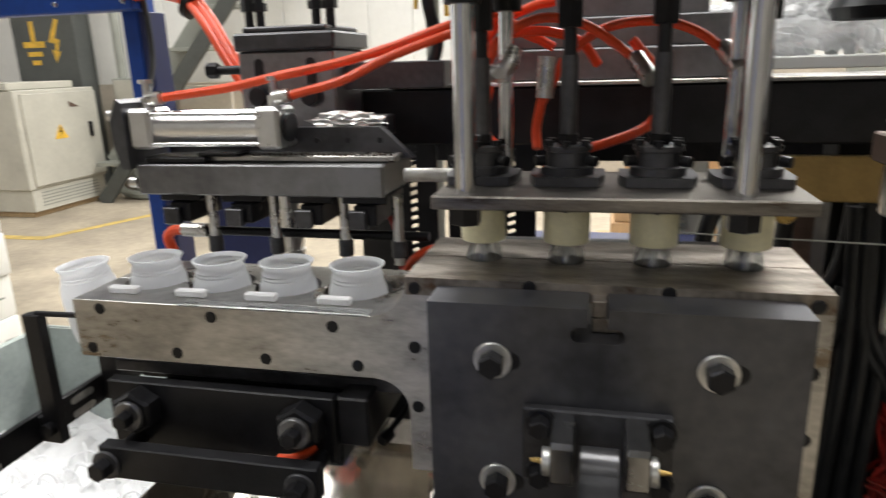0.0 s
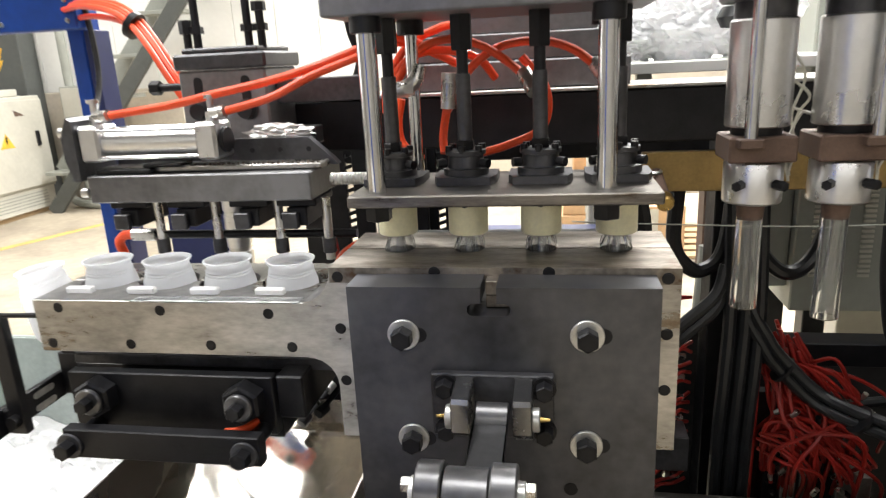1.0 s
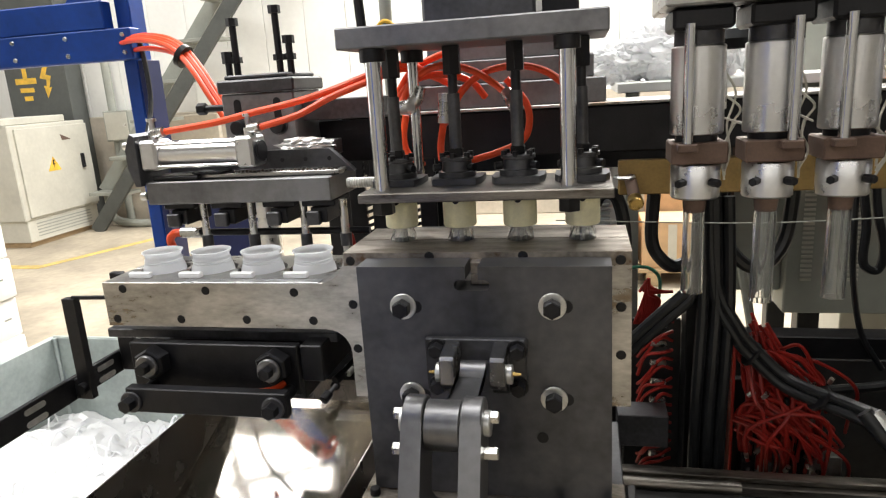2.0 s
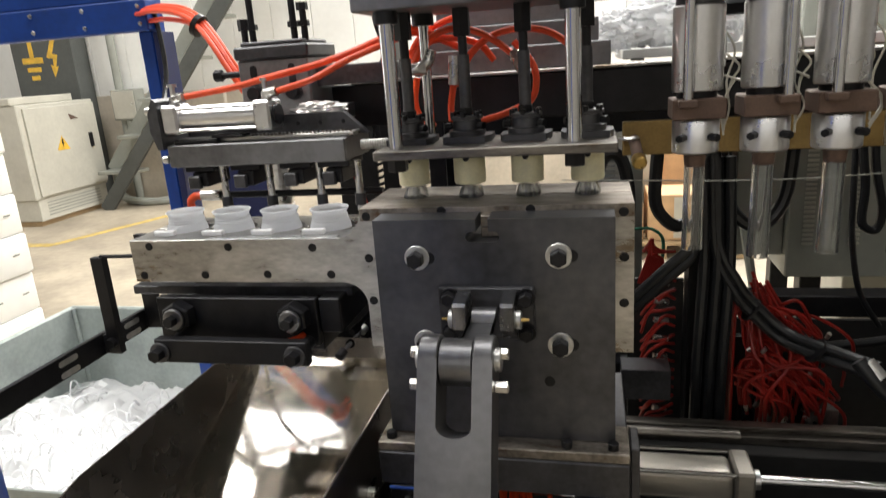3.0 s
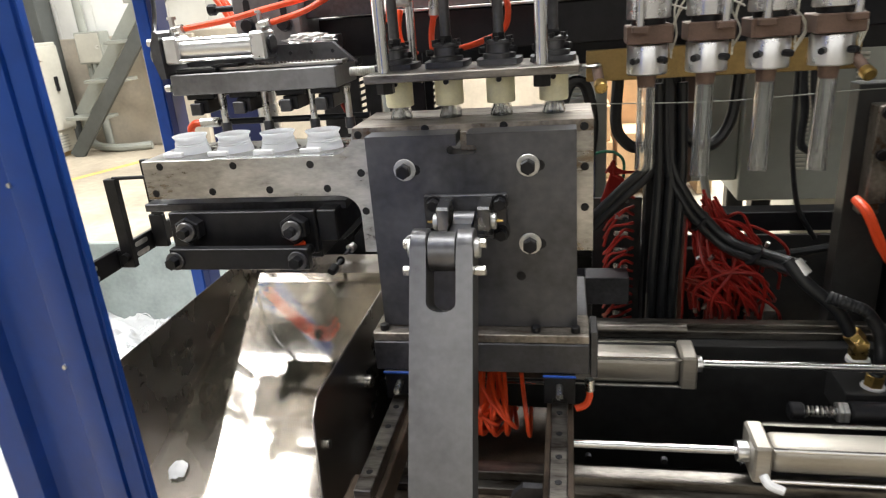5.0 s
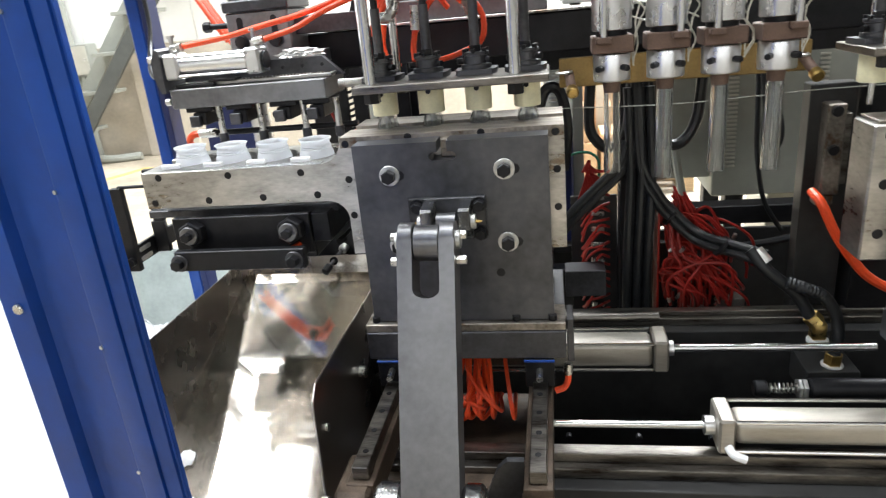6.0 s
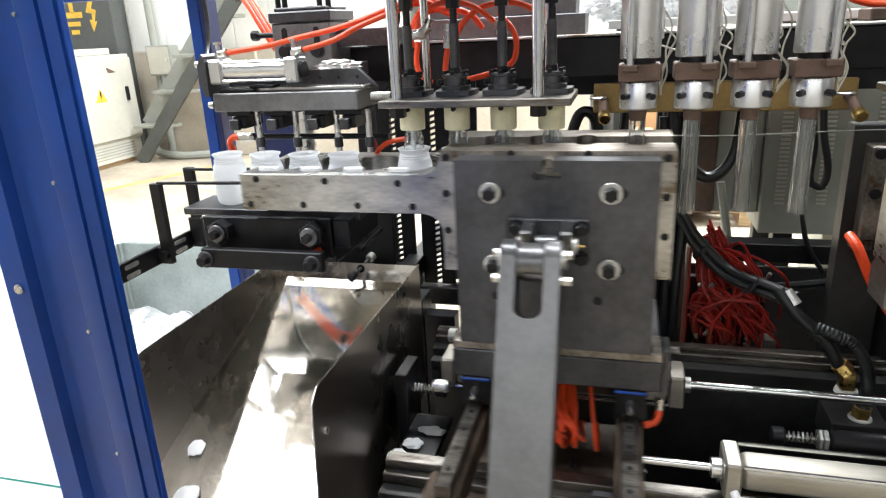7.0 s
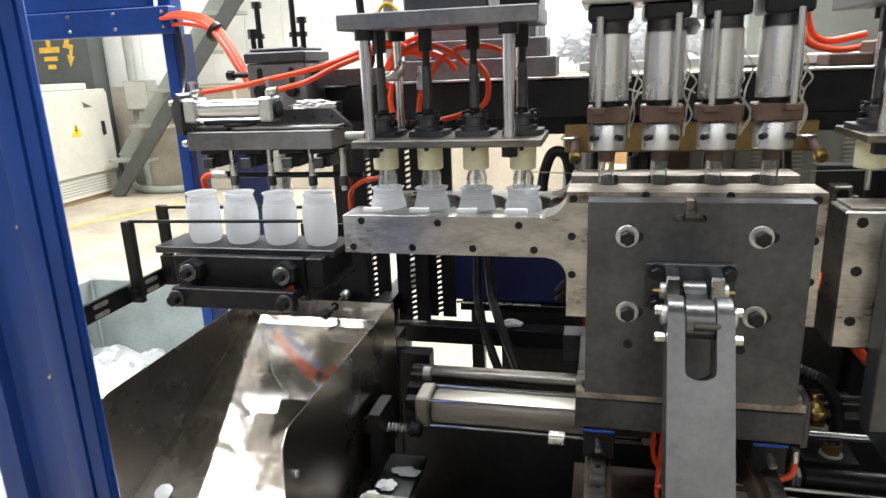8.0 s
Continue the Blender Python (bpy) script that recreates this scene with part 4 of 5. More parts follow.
# ---- orange and red air hoses ----
def hose_thing(name, runs, r, material, label, category="hose", group="", seg=10):
    t = thing(name, runs[0][0], label, category, group)
    for q in runs:
        part("tube", made(hose, q, r, seg), material, t)
    return t


bundle = []
for dy, dz in ((0, 0.014), (0.014, 0.022), (-0.012, 0.010), (0.004, 0.018), (0.02, -0.006)):
    bundle.append([(-0.93, 1.29 + dy, 1.632 + dz), (-0.80, 1.18 + dy, 1.625 + dz), (-0.691, 1.10 + dy, 1.606 + dz), (-0.643, 1.08 + dy, 1.580 + dz), (-0.603, 1.06 + dy, 1.541 + dz), (-0.572, 1.05 + dy, 1.495 + dz), (-0.54, 1.05 + dy, 1.44 + dz)])
ob = hose_thing("air_hose_bundle", bundle, 0.0054, ORANGE, "tied bundle of bright orange air hoses", group="air hoses")
part("cable_tie", made(rod, (-0.650, 1.083, 1.592), (-0.640, 1.083, 1.586), 0.024, 16), BLACK, ob)
hose_thing("air_hose_pair", [[(-0.520, 0.80, 1.455), (-0.430, 0.80, 1.465), (-0.364, 0.80, 1.477), (-0.291, 0.81, 1.490), (-0.232, 0.82, 1.505), (-0.167, 0.83, 1.526), (-0.118, 0.84, 1.536), (-0.05, 0.86, 1.50)],
                             [(-0.350, 0.80, 1.455), (-0.286, 0.80, 1.470), (-0.233, 0.812, 1.494), (-0.168, 0.825, 1.516), (-0.12, 0.85, 1.53), (-0.07, 0.87, 1.51)]], 0.0054, ORANGE, "two bright orange air hoses tied together", group="air hoses")
LOOPS = [
    [(-0.056, 0.80, 1.445), (-0.054, 0.83, 1.452), (-0.031, 0.83, 1.491), (0.006, 0.83, 1.517), (0.055, 0.83, 1.523), (0.096, 0.82, 1.512), (0.130, 0.80, 1.486)],
    [(-0.120, 0.81, 1.470), (-0.120, 0.82, 1.485), (-0.093, 0.82, 1.518), (-0.056, 0.82, 1.530), (-0.014, 0.82, 1.521), (0.020, 0.82, 1.499), (0.045, 0.80, 1.478)],
    [(-0.140, 0.85, 1.45), (-0.137, 0.84, 1.478), (-0.104, 0.84, 1.512), (-0.060, 0.84, 1.517), (-0.020, 0.845, 1.505), (0.0, 0.86, 1.48)],
    [(-0.050, 0.81, 1.480), (-0.059, 0.81, 1.441), (-0.064, 0.81, 1.413), (-0.062, 0.80, 1.392)],
    [(0.035, 0.84, 1.505), (0.062, 0.84, 1.472), (0.068, 0.84, 1.441), (0.057, 0.84, 1.413), (0.016, 0.83, 1.396), (-0.021, 0.81, 1.388)],
    [(-0.118, 0.82, 1.460), (-0.124, 0.82, 1.428), (-0.119, 0.82, 1.402), (-0.093, 0.81, 1.384)],
    [(-0.150, 0.86, 1.44), (-0.145, 0.86, 1.48), (-0.115, 0.86, 1.525), (-0.075, 0.865, 1.545), (-0.05, 0.87, 1.55)],
]
for k, q in enumerate(LOOPS):
    t = hose_thing("air_hose", [q], 0.0054, ORANGE, "bright orange air hose looping behind the blow pins", group="air hoses")
    if k in (0, 1):
        e = Vector(q[-1])
        bm = made(rod, e + Vector((-0.006, 0.01, 0.008)), e + Vector((0.008, -0.015, -0.014)), 0.0095, 14)
        part("hose_fitting", bm, FITTING, t, "taped nickel fitting")
elbow = bmesh.new()
hose(elbow, [(-0.130, 0.785, 1.474), (-0.108, 0.785, 1.474), (-0.092, 0.785, 1.482), (-0.086, 0.79, 1.50)], 0.0095, 14)
rod(elbow, (-0.104, 0.785, 1.474), (-0.092, 0.785, 1.474), 0.0115, 6)
solid("pipe_elbow", elbow, FITTING, (-0.11, 0.785, 1.465), "grey taped pipe elbow on an air line", "pipe elbow")
bm = made(rod, (-0.055, 0.80, 1.447), (-0.052, 0.80, 1.49), 0.0095, 14)
solid("line_fitting", bm, FITTING, (-0.055, 0.80, 1.447), "taped nickel line fitting", "fitting")
hose_thing("red_tube", [[(-0.240, 0.86, 1.20), (-0.225, 0.83, 1.242), (-0.195, 0.82, 1.266), (-0.158, 0.82, 1.274)]], 0.005, ORANGE, "orange tube curving to the rear valve", group="air hoses")
hose_thing("red_tube", [[(-0.313, 0.95, 1.34), (-0.288, 0.97, 1.263), (-0.279, 0.98, 1.209), (-0.289, 0.98, 1.15)]], 0.0035, RED, "thin red tube behind the punch bar", group="air hoses")
hose_thing("black_cable", [[(-0.231, 0.97, 1.70), (-0.226, 0.98, 1.567), (-0.219, 1.0, 1.52), (-0.225, 1.0, 1.49), (-0.245, 1.0, 1.46)]], 0.0085, RUBBER, "thick black cable dropping behind the beam", "cable")
hose_thing("black_cable", [[(-0.885, 1.29, 1.66), (-0.874, 1.285, 1.58), (-0.866, 1.27, 1.50), (-0.84, 1.2, 1.43), (-0.72, 1.0, 1.39), (-0.60, 0.90, 1.385)]], 0.006, RUBBER, "black cable from the guard frame to the unit", "cable")

for q in ([(0.70, 1.22, 1.62), (0.704, 1.22, 1.561), (0.71, 1.22, 1.525), (0.733, 1.22, 1.50), (0.79, 1.22, 1.488), (0.86, 1.22, 1.50)],
          [(0.715, 1.235, 1.62), (0.72, 1.235, 1.56), (0.735, 1.235, 1.522), (0.77, 1.235, 1.508), (0.84, 1.235, 1.52)]):
    hose_thing("air_hose", [q], 0.0075, ORANGE, "bright orange air hose behind the extrusion heads", group="air hoses")

# ---- perforated cable trunks behind ----
for x, y in ((-0.325, 1.22), (-0.215, 1.22), (-0.150, 1.26)):
    t = thing("cable_trunk", (x, y, 0.84), "black perforated upright cable trunk", "cable trunk", "cable trunks")
    part("trunk_side", boxes(((x - 0.045, y, 0.80), (x - 0.007, y + 0.012, 1.371))), BLACK, t)
    part("trunk_side", boxes(((x + 0.007, y, 0.80), (x + 0.045, y + 0.012, 1.371))), BLACK, t)
    for k in range(36):
        z = 0.81 + k * 0.0155
        bm = bmesh.new()
        prism(bm, [(x - 0.007, z), (x + 0.007, z + 0.005), (x + 0.007, z + 0.0125), (x - 0.007, z + 0.0075)], y + 0.001, y + 0.011)
        part("rung", bm, BLACK, t)
t = thing("grey_column", (-0.60, 1.25, 0), "grey ribbed column with white spacers", "column")
bm = bmesh.new()
for k in range(12):
    rod(bm, (-0.60, 1.27, 0.9 + k * 0.04), (-0.60, 1.27, 0.93 + k * 0.04), 0.027, 18)
part("column_tube", made(rod, (-0.60, 1.27, 0), (-0.60, 1.27, 1.36), 0.024, 18), ZINC, t)
part("column_rings", bm, ALU, t)

# ---- right side of the machine ----
t = thing("brass_bar", (0.45, 1.0, 1.297), "yellowish brass cross bar behind the dies", "bar")
part("bar_body", boxes(((0.205, 1.0, 1.297), (0.70, 1.018, 1.357)), bevel=0.002), BRASS, t)
for x in (0.225, 0.685):
    bm = bmesh.new()
    rod(bm, (x, 1.0, 1.325), (x + 0.004, 0.94, 1.30), 0.010, 14)
    part("knob_stem", bm, BROWN, t)
    part("knob", made(rod, (x + 0.004, 0.945, 1.30), (x + 0.006, 0.925, 1.293), 0.0125, 18, bevel=0.003), GOLD, t)
    part("eye_ring", made(lathe, [(0.016, -0.003), (0.019, 0), (0.016, 0.003), (0.013, 0)], (x - 0.01, 0.99, 1.33), 20, True), ZINC, t)
hose_thing("wire", [[(0.10, 0.935, 1.268), (0.23, 0.93, 1.264), (0.45, 0.93, 1.259), (0.69, 0.93, 1.268), (0.9, 0.93, 1.27)]], 0.0012, GREYCAB, "thin grey wire strung between the knobs", "wire", seg=6)
for q in ([(0.273, 1.08, 1.30), (0.269, 1.08, 1.201), (0.286, 1.08, 1.161), (0.317, 1.09, 1.143), (0.353, 1.10, 1.177), (0.365, 1.10, 1.30)],
          [(0.385, 1.08, 1.30), (0.398, 1.08, 1.199), (0.435, 1.08, 1.148), (0.475, 1.09, 1.148), (0.506, 1.10, 1.197), (0.516, 1.10, 1.30)],
          [(0.186, 1.05, 1.122), (0.154, 1.05, 1.201), (0.172, 1.05, 1.285), (0.205, 1.05, 1.283), (0.22, 1.06, 1.20), (0.21, 1.08, 1.10)]):
    hose_thing("rubber_hose", [q], 0.0125, RUBBER, "thick black rubber hose hanging in a loop", group="rubber hoses")
bund = []
rng = random.Random(3)
for k in range(3):
    o = Vector((0.003 * k, 0.018 * (k % 2), 0.017 * (k // 2) - 0.008 * (k % 2)))
    bund.append([Vector(q) + o for q in ((0.366, 1.06, 1.30), (0.376, 1.05, 1.11), (0.410, 1.04, 1.03), (0.444, 1.04, 0.984), (0.503, 1.02, 0.932), (0.577, 0.95, 0.923), (0.612, 0.90, 0.925))])
t = hose_thing("hydraulic_hoses", bund, 0.0095, RUBBER, "grey-black hydraulic hoses tied in a bundle", group="rubber hoses")
for c in ((0.446, 1.048, 0.986), (0.545, 0.985, 0.932)):
    part("cable_tie", made(rod, Vector(c) + Vector((-0.0022, 0, 0.0016)), Vector(c) + Vector((0.0022, 0, -0.0016)), 0.0245, 18), BLACK, t)
hose_thing("hydraulic_hoses", [[(0.340 + d, 1.06, 1.28), (0.346 + d, 1.05, 1.102), (0.342 + d, 1.04, 0.988), (0.338 + d, 1.04, 0.868), (0.336 + d, 1.04, 0.70)] for d in (0.012, 0.036, 0.058)], 0.011, RUBBER, "upright bundle of grey-black hydraulic hoses", group="rubber hoses")
hose_thing("hydraulic_hoses", [[(0.35, 1.06, 1.14 + d), (0.335, 1.05, 1.092 + d), (0.288, 1.04, 1.048 + d), (0.236, 1.04, 0.995 + d), (0.19, 1.05, 0.94 + d)] for d in (0, 0.022)], 0.0105, RUBBER, "grey-black hoses running down behind the mold", group="rubber hoses")
t = thing("hose_coupling", (0.70, 0.85, 0.76), "hydraulic hose ends with brass elbows and white tape", "hose coupling")
part("hose_end", made(hose, [(0.576, 0.88, 0.962), (0.606, 0.86, 0.924), (0.662, 0.85, 0.874), (0.692, 0.85, 0.825)], 0.0125, 12), RUBBER, t)
part("hose_loop", made(hose, [(0.640, 0.84, 0.905), (0.675, 0.83, 0.893), (0.705, 0.83, 0.878), (0.732, 0.83, 0.838), (0.742, 0.83, 0.785), (0.738, 0.83, 0.745)], 0.0115, 12, 10, 1), RUBBER, t)
part("ferrule", made(rod, (0.588, 0.883, 0.957), (0.606, 0.868, 0.935), 0.0155, 16), ZINC, t)
bm = bmesh.new()
hexa(bm, (0.692, 0.85, 0.826), (0.708, 0.85, 0.808), 0.03)
box(bm, (0.697, 0.837, 0.772), (0.725, 0.865, 0.812), 0.004)
part("brass_elbow", bm, GOLD, t)
bm = made(hexa, (0.739, 0.83, 0.748), (0.737, 0.83, 0.725), 0.03)
part("brass_nut", bm, GOLD, t)
for x, y, z in ((0.712, 0.85, 0.772), (0.737, 0.83, 0.725)):
    part("tape_wrap", made(lathe, [(0.014, -0.004), (0.022, -0.006), (0.021, 0.0), (0.013, 0.002)], (x, y, z), 14), SCRAP, t)
part("port_block", boxes(((0.68, 0.80, 0.66), (0.78, 0.90, 0.722))), PIT, t)

# red tube manifold
t = thing("valve_manifold", (0.50, 1.18, 0.60), "valve manifold crowded with thin red air tubes", "valve manifold")
part("manifold_panel", boxes(((0.43, 1.21, 0.45), (0.625, 1.23, 0.86))), PIT, t)
part("red_edge", boxes(((0.4305, 1.12, 0.60), (0.436, 1.209, 1.0))), RED, t)
for k in range(6):
    part("valve_block", boxes(((0.455 + k * 0.032, 1.12, 0.66 + 0.012 * (k % 2)), (0.481 + k * 0.032, 1.16, 0.74))), ZINC if k % 3 else BLACK, t)
rng = random.Random(8)
for k in range(46):
    x0, x1 = rng.uniform(0.44, 0.54), rng.uniform(0.45, 0.60)
    y = rng.uniform(1.09, 1.20)
    q = [(x0 * 0.5 + 0.225, y, rng.uniform(0.93, 1.02)), (x0 + 0.01, y - 0.03, rng.uniform(0.86, 0.93)), (x1 - 0.01, y - 0.04, rng.uniform(0.79, 0.86)), (x1, y, rng.uniform(0.68, 0.76))]
    part("air_tube", made(hose, q, 0.0038, 6, 6), RED, t)
for k in range(34):
    x, z = rng.uniform(0.45, 0.62), rng.uniform(0.70, 0.93)
    a = Vector((x, rng.uniform(1.06, 1.12), z))
    part("tube_fitting", made(rod, a, a + Vector((rng.uniform(-0.012, 0.012), -0.006, rng.uniform(0.006, 0.016))), 0.0046, 8), (FITTING, FITTING, BLACK)[k % 3], t)
for k in range(30):
    x, z = rng.uniform(0.43, 0.52), rng.uniform(0.80, 0.98)
    w = rng.uniform(0.05, 0.12)
    part("air_tube", made(hose, [(x, 1.10, z), (x + w * 0.4, 1.06, z + rng.uniform(-0.01, 0.03)), (x + w, 1.07, z - rng.uniform(0.03, 0.07)), (x + w * 1.15, 1.11, z - rng.uniform(0.08, 0.15))], 0.0036, 6, 6), RED, t)
t = thing("valve_cluster", (0.30, 1.14, 0.70), "cluster of red tubes and fittings behind the mold", "valve cluster")
for k in range(16):
    z = 0.72 + k * 0.02
    part("air_tube", made(hose, [(0.315, 1.12, z), (0.29, 1.09, z + rng.uniform(0, 0.02)), (0.262, 1.10, z - rng.uniform(0.0, 0.04)), (0.25, 1.13, z - 0.06)], 0.0035, 6, 6), RED, t)
    if k % 2:
        part("fitting", made(rod, (0.30, 1.10, z), (0.272, 1.09, z + 0.006), 0.006, 8), FITTING, t)
for k in range(9):
    part("air_tube", made(hose, [(0.245 + 0.004 * k, 1.16, 1.0), (0.262 + 0.004 * k, 1.16, 1.05), (0.272, 1.15, 1.10 - 0.004 * k), (0.255 + 0.008 * k, 1.16, 1.07)], 0.0035, 6, 6), RED, t)
hose_thing("green_tube", [[(0.225, 1.2, 1.104), (0.25, 1.2, 1.11), (0.279, 1.2, 1.106), (0.298, 1.2, 1.079), (0.292, 1.2, 1.003)]], 0.0035, GREEN, "thin green tube arching beside the red ones", "tube")
hose_thing("sling_cable", [[(0.50, 1.2, 0.80), (0.56, 1.2, 0.826), (0.62, 1.2, 0.843), (0.726, 1.2, 0.858), (0.84, 1.2, 0.885), (0.95, 1.2, 0.92)]], 0.011, RUBBER, "sagging thick black rubber cable", "cable")
solid("valve_box", boxes(((0.205, 1.02, 0.80), (0.30, 1.08, 0.865))), DARK, (0.25, 1.05, 0.8), "small grey metal box behind the mold", "box")

# air cylinder under the mold
t = thing("air_cylinder", (0.15, 0.80, 0.737), "long aluminium air cylinder with tie rods under the carriage", "air cylinder", "air cylinders")
bm = bmesh.new()
box(bm, (-0.062, 0.768, 0.751), (0.375, 0.832, 0.806), 0.012, 3)
part("barrel", bm, BARREL, t, "dull oily aluminium barrel")
for x0, x1 in ((-0.092, -0.062), (0.375, 0.405)):
    part("end_block", boxes(((x0, 0.762, 0.744), (x1, 0.838, 0.813)), bevel=0.004), BARREL, t)
for y in (0.765, 0.835):
    for z in (0.749, 0.808):
        part("tie_rod", made(rod, (-0.06, y, z), (0.375, y, z), 0.0035, 10), CHROME, t)
part("gland", made(rod, (0.405, 0.80, 0.78), (0.418, 0.80, 0.78), 0.016, 20), ALU, t)
part("piston_rod", made(rod, (0.418, 0.80, 0.78), (0.80, 0.80, 0.78), 0.0085, 18), CHROME, t)
part("guide_tube", made(rod, (-0.10, 0.875, 0.815), (0.40, 0.875, 0.815), 0.011, 18), RAIL, t, "oily guide tube")
part("tube_collar", made(rod, (-0.10, 0.875, 0.815), (-0.08, 0.875, 0.815), 0.016, 18, bevel=0.002), ZINC, t)
t = thing("air_cylinder", (0.85, 0.585, 0.722), "large aluminium shuttle cylinder with tie rods", "air cylinder", "air cylinders")
part("barrel", made(box, (0.482, 0.555, 0.721), (1.35, 0.615, 0.769), 0.014, 4), BARREL, t, "dull oily aluminium barrel")
part("end_block", boxes(((0.454, 0.546, 0.710), (0.482, 0.624, 0.778)), bevel=0.004), BARREL, t)
part("gland", made(rod, (0.436, 0.585, 0.744), (0.454, 0.585, 0.744), 0.0175, 20, bevel=0.001), ALU, t)
for y in (0.550, 0.620):
    for z in (0.7145, 0.7735):
        part("tie_rod", made(rod, (0.482, y, z), (1.35, y, z), 0.0035, 10), CHROME, t)
part("port_fitting", made(hose, [(0.470, 0.546, 0.727), (0.476, 0.533, 0.720), (0.496, 0.528, 0.714)], 0.0075, 10), SCRAP, t, "white taped port fitting")


def shock(x, y, z, s):
    t = thing("shock_absorber", (x, y, z), "black shock absorber with a bright coil spring", "shock absorber", "shock absorbers")
    part("body", made(rod, (x, y, z), (x + s * 0.14, y, z), 0.020, 20, bevel=0.003), BLACK, t)
    part("lock_nut", made(hexa, (x - s * 0.004, y, z), (x - s * 0.012, y, z), 0.034), ZINC, t)
    part("lock_nut", made(hexa, (x - s * 0.014, y, z), (x - s * 0.02, y, z), 0.034), ZINC, t)
    part("piston", made(rod, (x, y, z), (x - s * 0.075, y, z), 0.0045, 12), CHROME, t)
    part("buffer", made(rod, (x - s * 0.075, y, z), (x - s * 0.10, y, z), 0.016, 18, bevel=0.003), BLACK, t)
    pts = [(x - s * (0.02 + 0.055 * k / 60), y + 0.009 * math.cos(k * 0.75), z + 0.009 * math.sin(k * 0.75)) for k in range(61)]
    part("spring", made(hose, pts, 0.0017, 6, 2), FITTING, t)
    return t


shock(0.655, 0.72, 0.735, 1)
shock(-0.175, 0.745, 0.748, -1)
t = thing("stop_bracket", (-0.13, 0.72, 0.60), "black stop bracket with scraps of white plastic on it", "bracket")
part("bracket_plate", boxes(((-0.175, 0.70, 0.60), (-0.150, 0.79, 0.80))), BLACK, t)
part("bracket_ledge", boxes(((-0.150, 0.60, 0.66), (-0.07, 0.76, 0.675))), BLACK, t)
part("bracket_ear", boxes(((-0.118, 0.775, 0.72), (-0.0935, 0.80, 0.80))), BLACK, t)
part("ear_bolt", made(rod, (-0.106, 0.775, 0.775), (-0.106, 0.766, 0.775), 0.008, 14), BLACK, t)
rng = random.Random(21)


def scrap_piece(at, size, turn=(0, 0, 0)):
    """A crumpled tail of white plastic."""
    bm = bmesh.new()
    bmesh.ops.create_icosphere(bm, subdivisions=3, radius=1.0)
    for v in bm.verts:
        n_ = noise.noise(v.co * 2.1 + Vector(at) * 7)
        v.co = Vector((v.co.x * size[0], v.co.y * size[1], v.co.z * size[2])) * (1 + 0.45 * n_)
    bmesh.ops.rotate(bm, verts=bm.verts[:], matrix=Euler(turn).to_matrix())
    bmesh.ops.translate(bm, verts=bm.verts[:], vec=at)
    return solid("plastic_scrap", bm, SCRAP, at, "small crumpled scrap of white plastic", "plastic scrap", "plastic scraps")


scrap_piece((-0.095, 0.69, 0.681), (0.030, 0.014, 0.005))
scrap_piece((-0.122, 0.64, 0.681), (0.02, 0.017, 0.005))
scrap_piece((-0.145, 0.60, 0.681), (0.018, 0.014, 0.005), (0, 0, 1))
scrap_piece((0.06, 1.225, 0.805), (0.025, 0.02, 0.009))
# scraps on the chute
def on_chute(x, y):
    return (x, y, 0.905 - 0.36 * (0.955 - y) + 0.006)


CHUTE_TILT = (math.atan(0.36), 0, 0)
fall_a = scrap_piece(on_chute(-0.215, 0.50), (0.014, 0.02, 0.006), CHUTE_TILT)
fall_c = scrap_piece(on_chute(-0.505, 0.47), (0.016, 0.018, 0.004), CHUTE_TILT)
scrap_piece(on_chute(-0.47, 0.38), (0.022, 0.02, 0.005), CHUTE_TILT)

rng = random.Random(17)
for i, x in enumerate(DIES):
    for k in range(3):
        a = rng.uniform(-0.01, 0.012)
        run = [(x + 0.032, 0.745, 1.50 - 0.03 * k), (x + 0.047 + a, 0.75, 1.47 - 0.02 * k), (x + 0.040 + a, 0.76, 1.43), (x + 0.046 - a, 0.75, 1.395), (x + 0.036, 0.735, 1.372 - 0.006 * k)]
        hose_thing("thermocouple_wire", [run], 0.0016, CABINET, "thin cream thermocouple wire beside a die head", "wire", "thermocouple wires", 5)

# second mold on the far station
t = second = thing("second_mold", (0.86, 0.64, 0.86), "second blow mold half with a dark backing plate", "mold")
part("front_mold", boxes(((0.66, 0.60, 1.045), (1.03, 0.678, 1.262)), bevel=0.003), STEEL, t)
part("mold_rim", boxes(((0.668, 0.606, 1.2625), (1.026, 0.674, 1.267)), bevel=0.001), RUSTED, t, "browned mold top")
part("backing_plate", boxes(((0.712, 0.553, 0.93), (1.0, 0.5995, 1.25)), bevel=0.002), PLATE, t, "dark steel backing plate")
part("foot_slab", boxes(((0.755, 0.545, 0.86), (1.02, 0.70, 0.915)), bevel=0.002), DARK, t)
part("foot_strip", boxes(((0.755, 0.547, 0.9155), (1.02, 0.61, 0.9295)), bevel=0.0015), RUSTED, t)
for x in (0.78, 0.86):
    part("foot_screw", made(rod, (x, 0.575, 0.9295), (x, 0.575, 0.94), 0.0075, 18, bevel=0.001), BLACK, t)
part("foot_leg", boxes(((0.90, 0.62, 0.704), (0.96, 0.70, 0.8445)), bevel=0.002), BLACK, t)
part("wiper_seal", boxes(((0.78, 0.541, 0.856), (0.835, 0.5445, 0.8605))), BLUE, t, "blue wiper seal strip")
for z in (1.245, 1.17, 1.09):
    socket_screw((0.683, 0.60, z), t, 0.0065)
washer_bolt(0.765, 0.553, 1.19, t)
washer_bolt(0.765, 0.553, 1.06, t)
t = thing("valve_bracket", (0.70, 1.0, 0.80), "oily steel bracket plate with two bolts", "bracket")
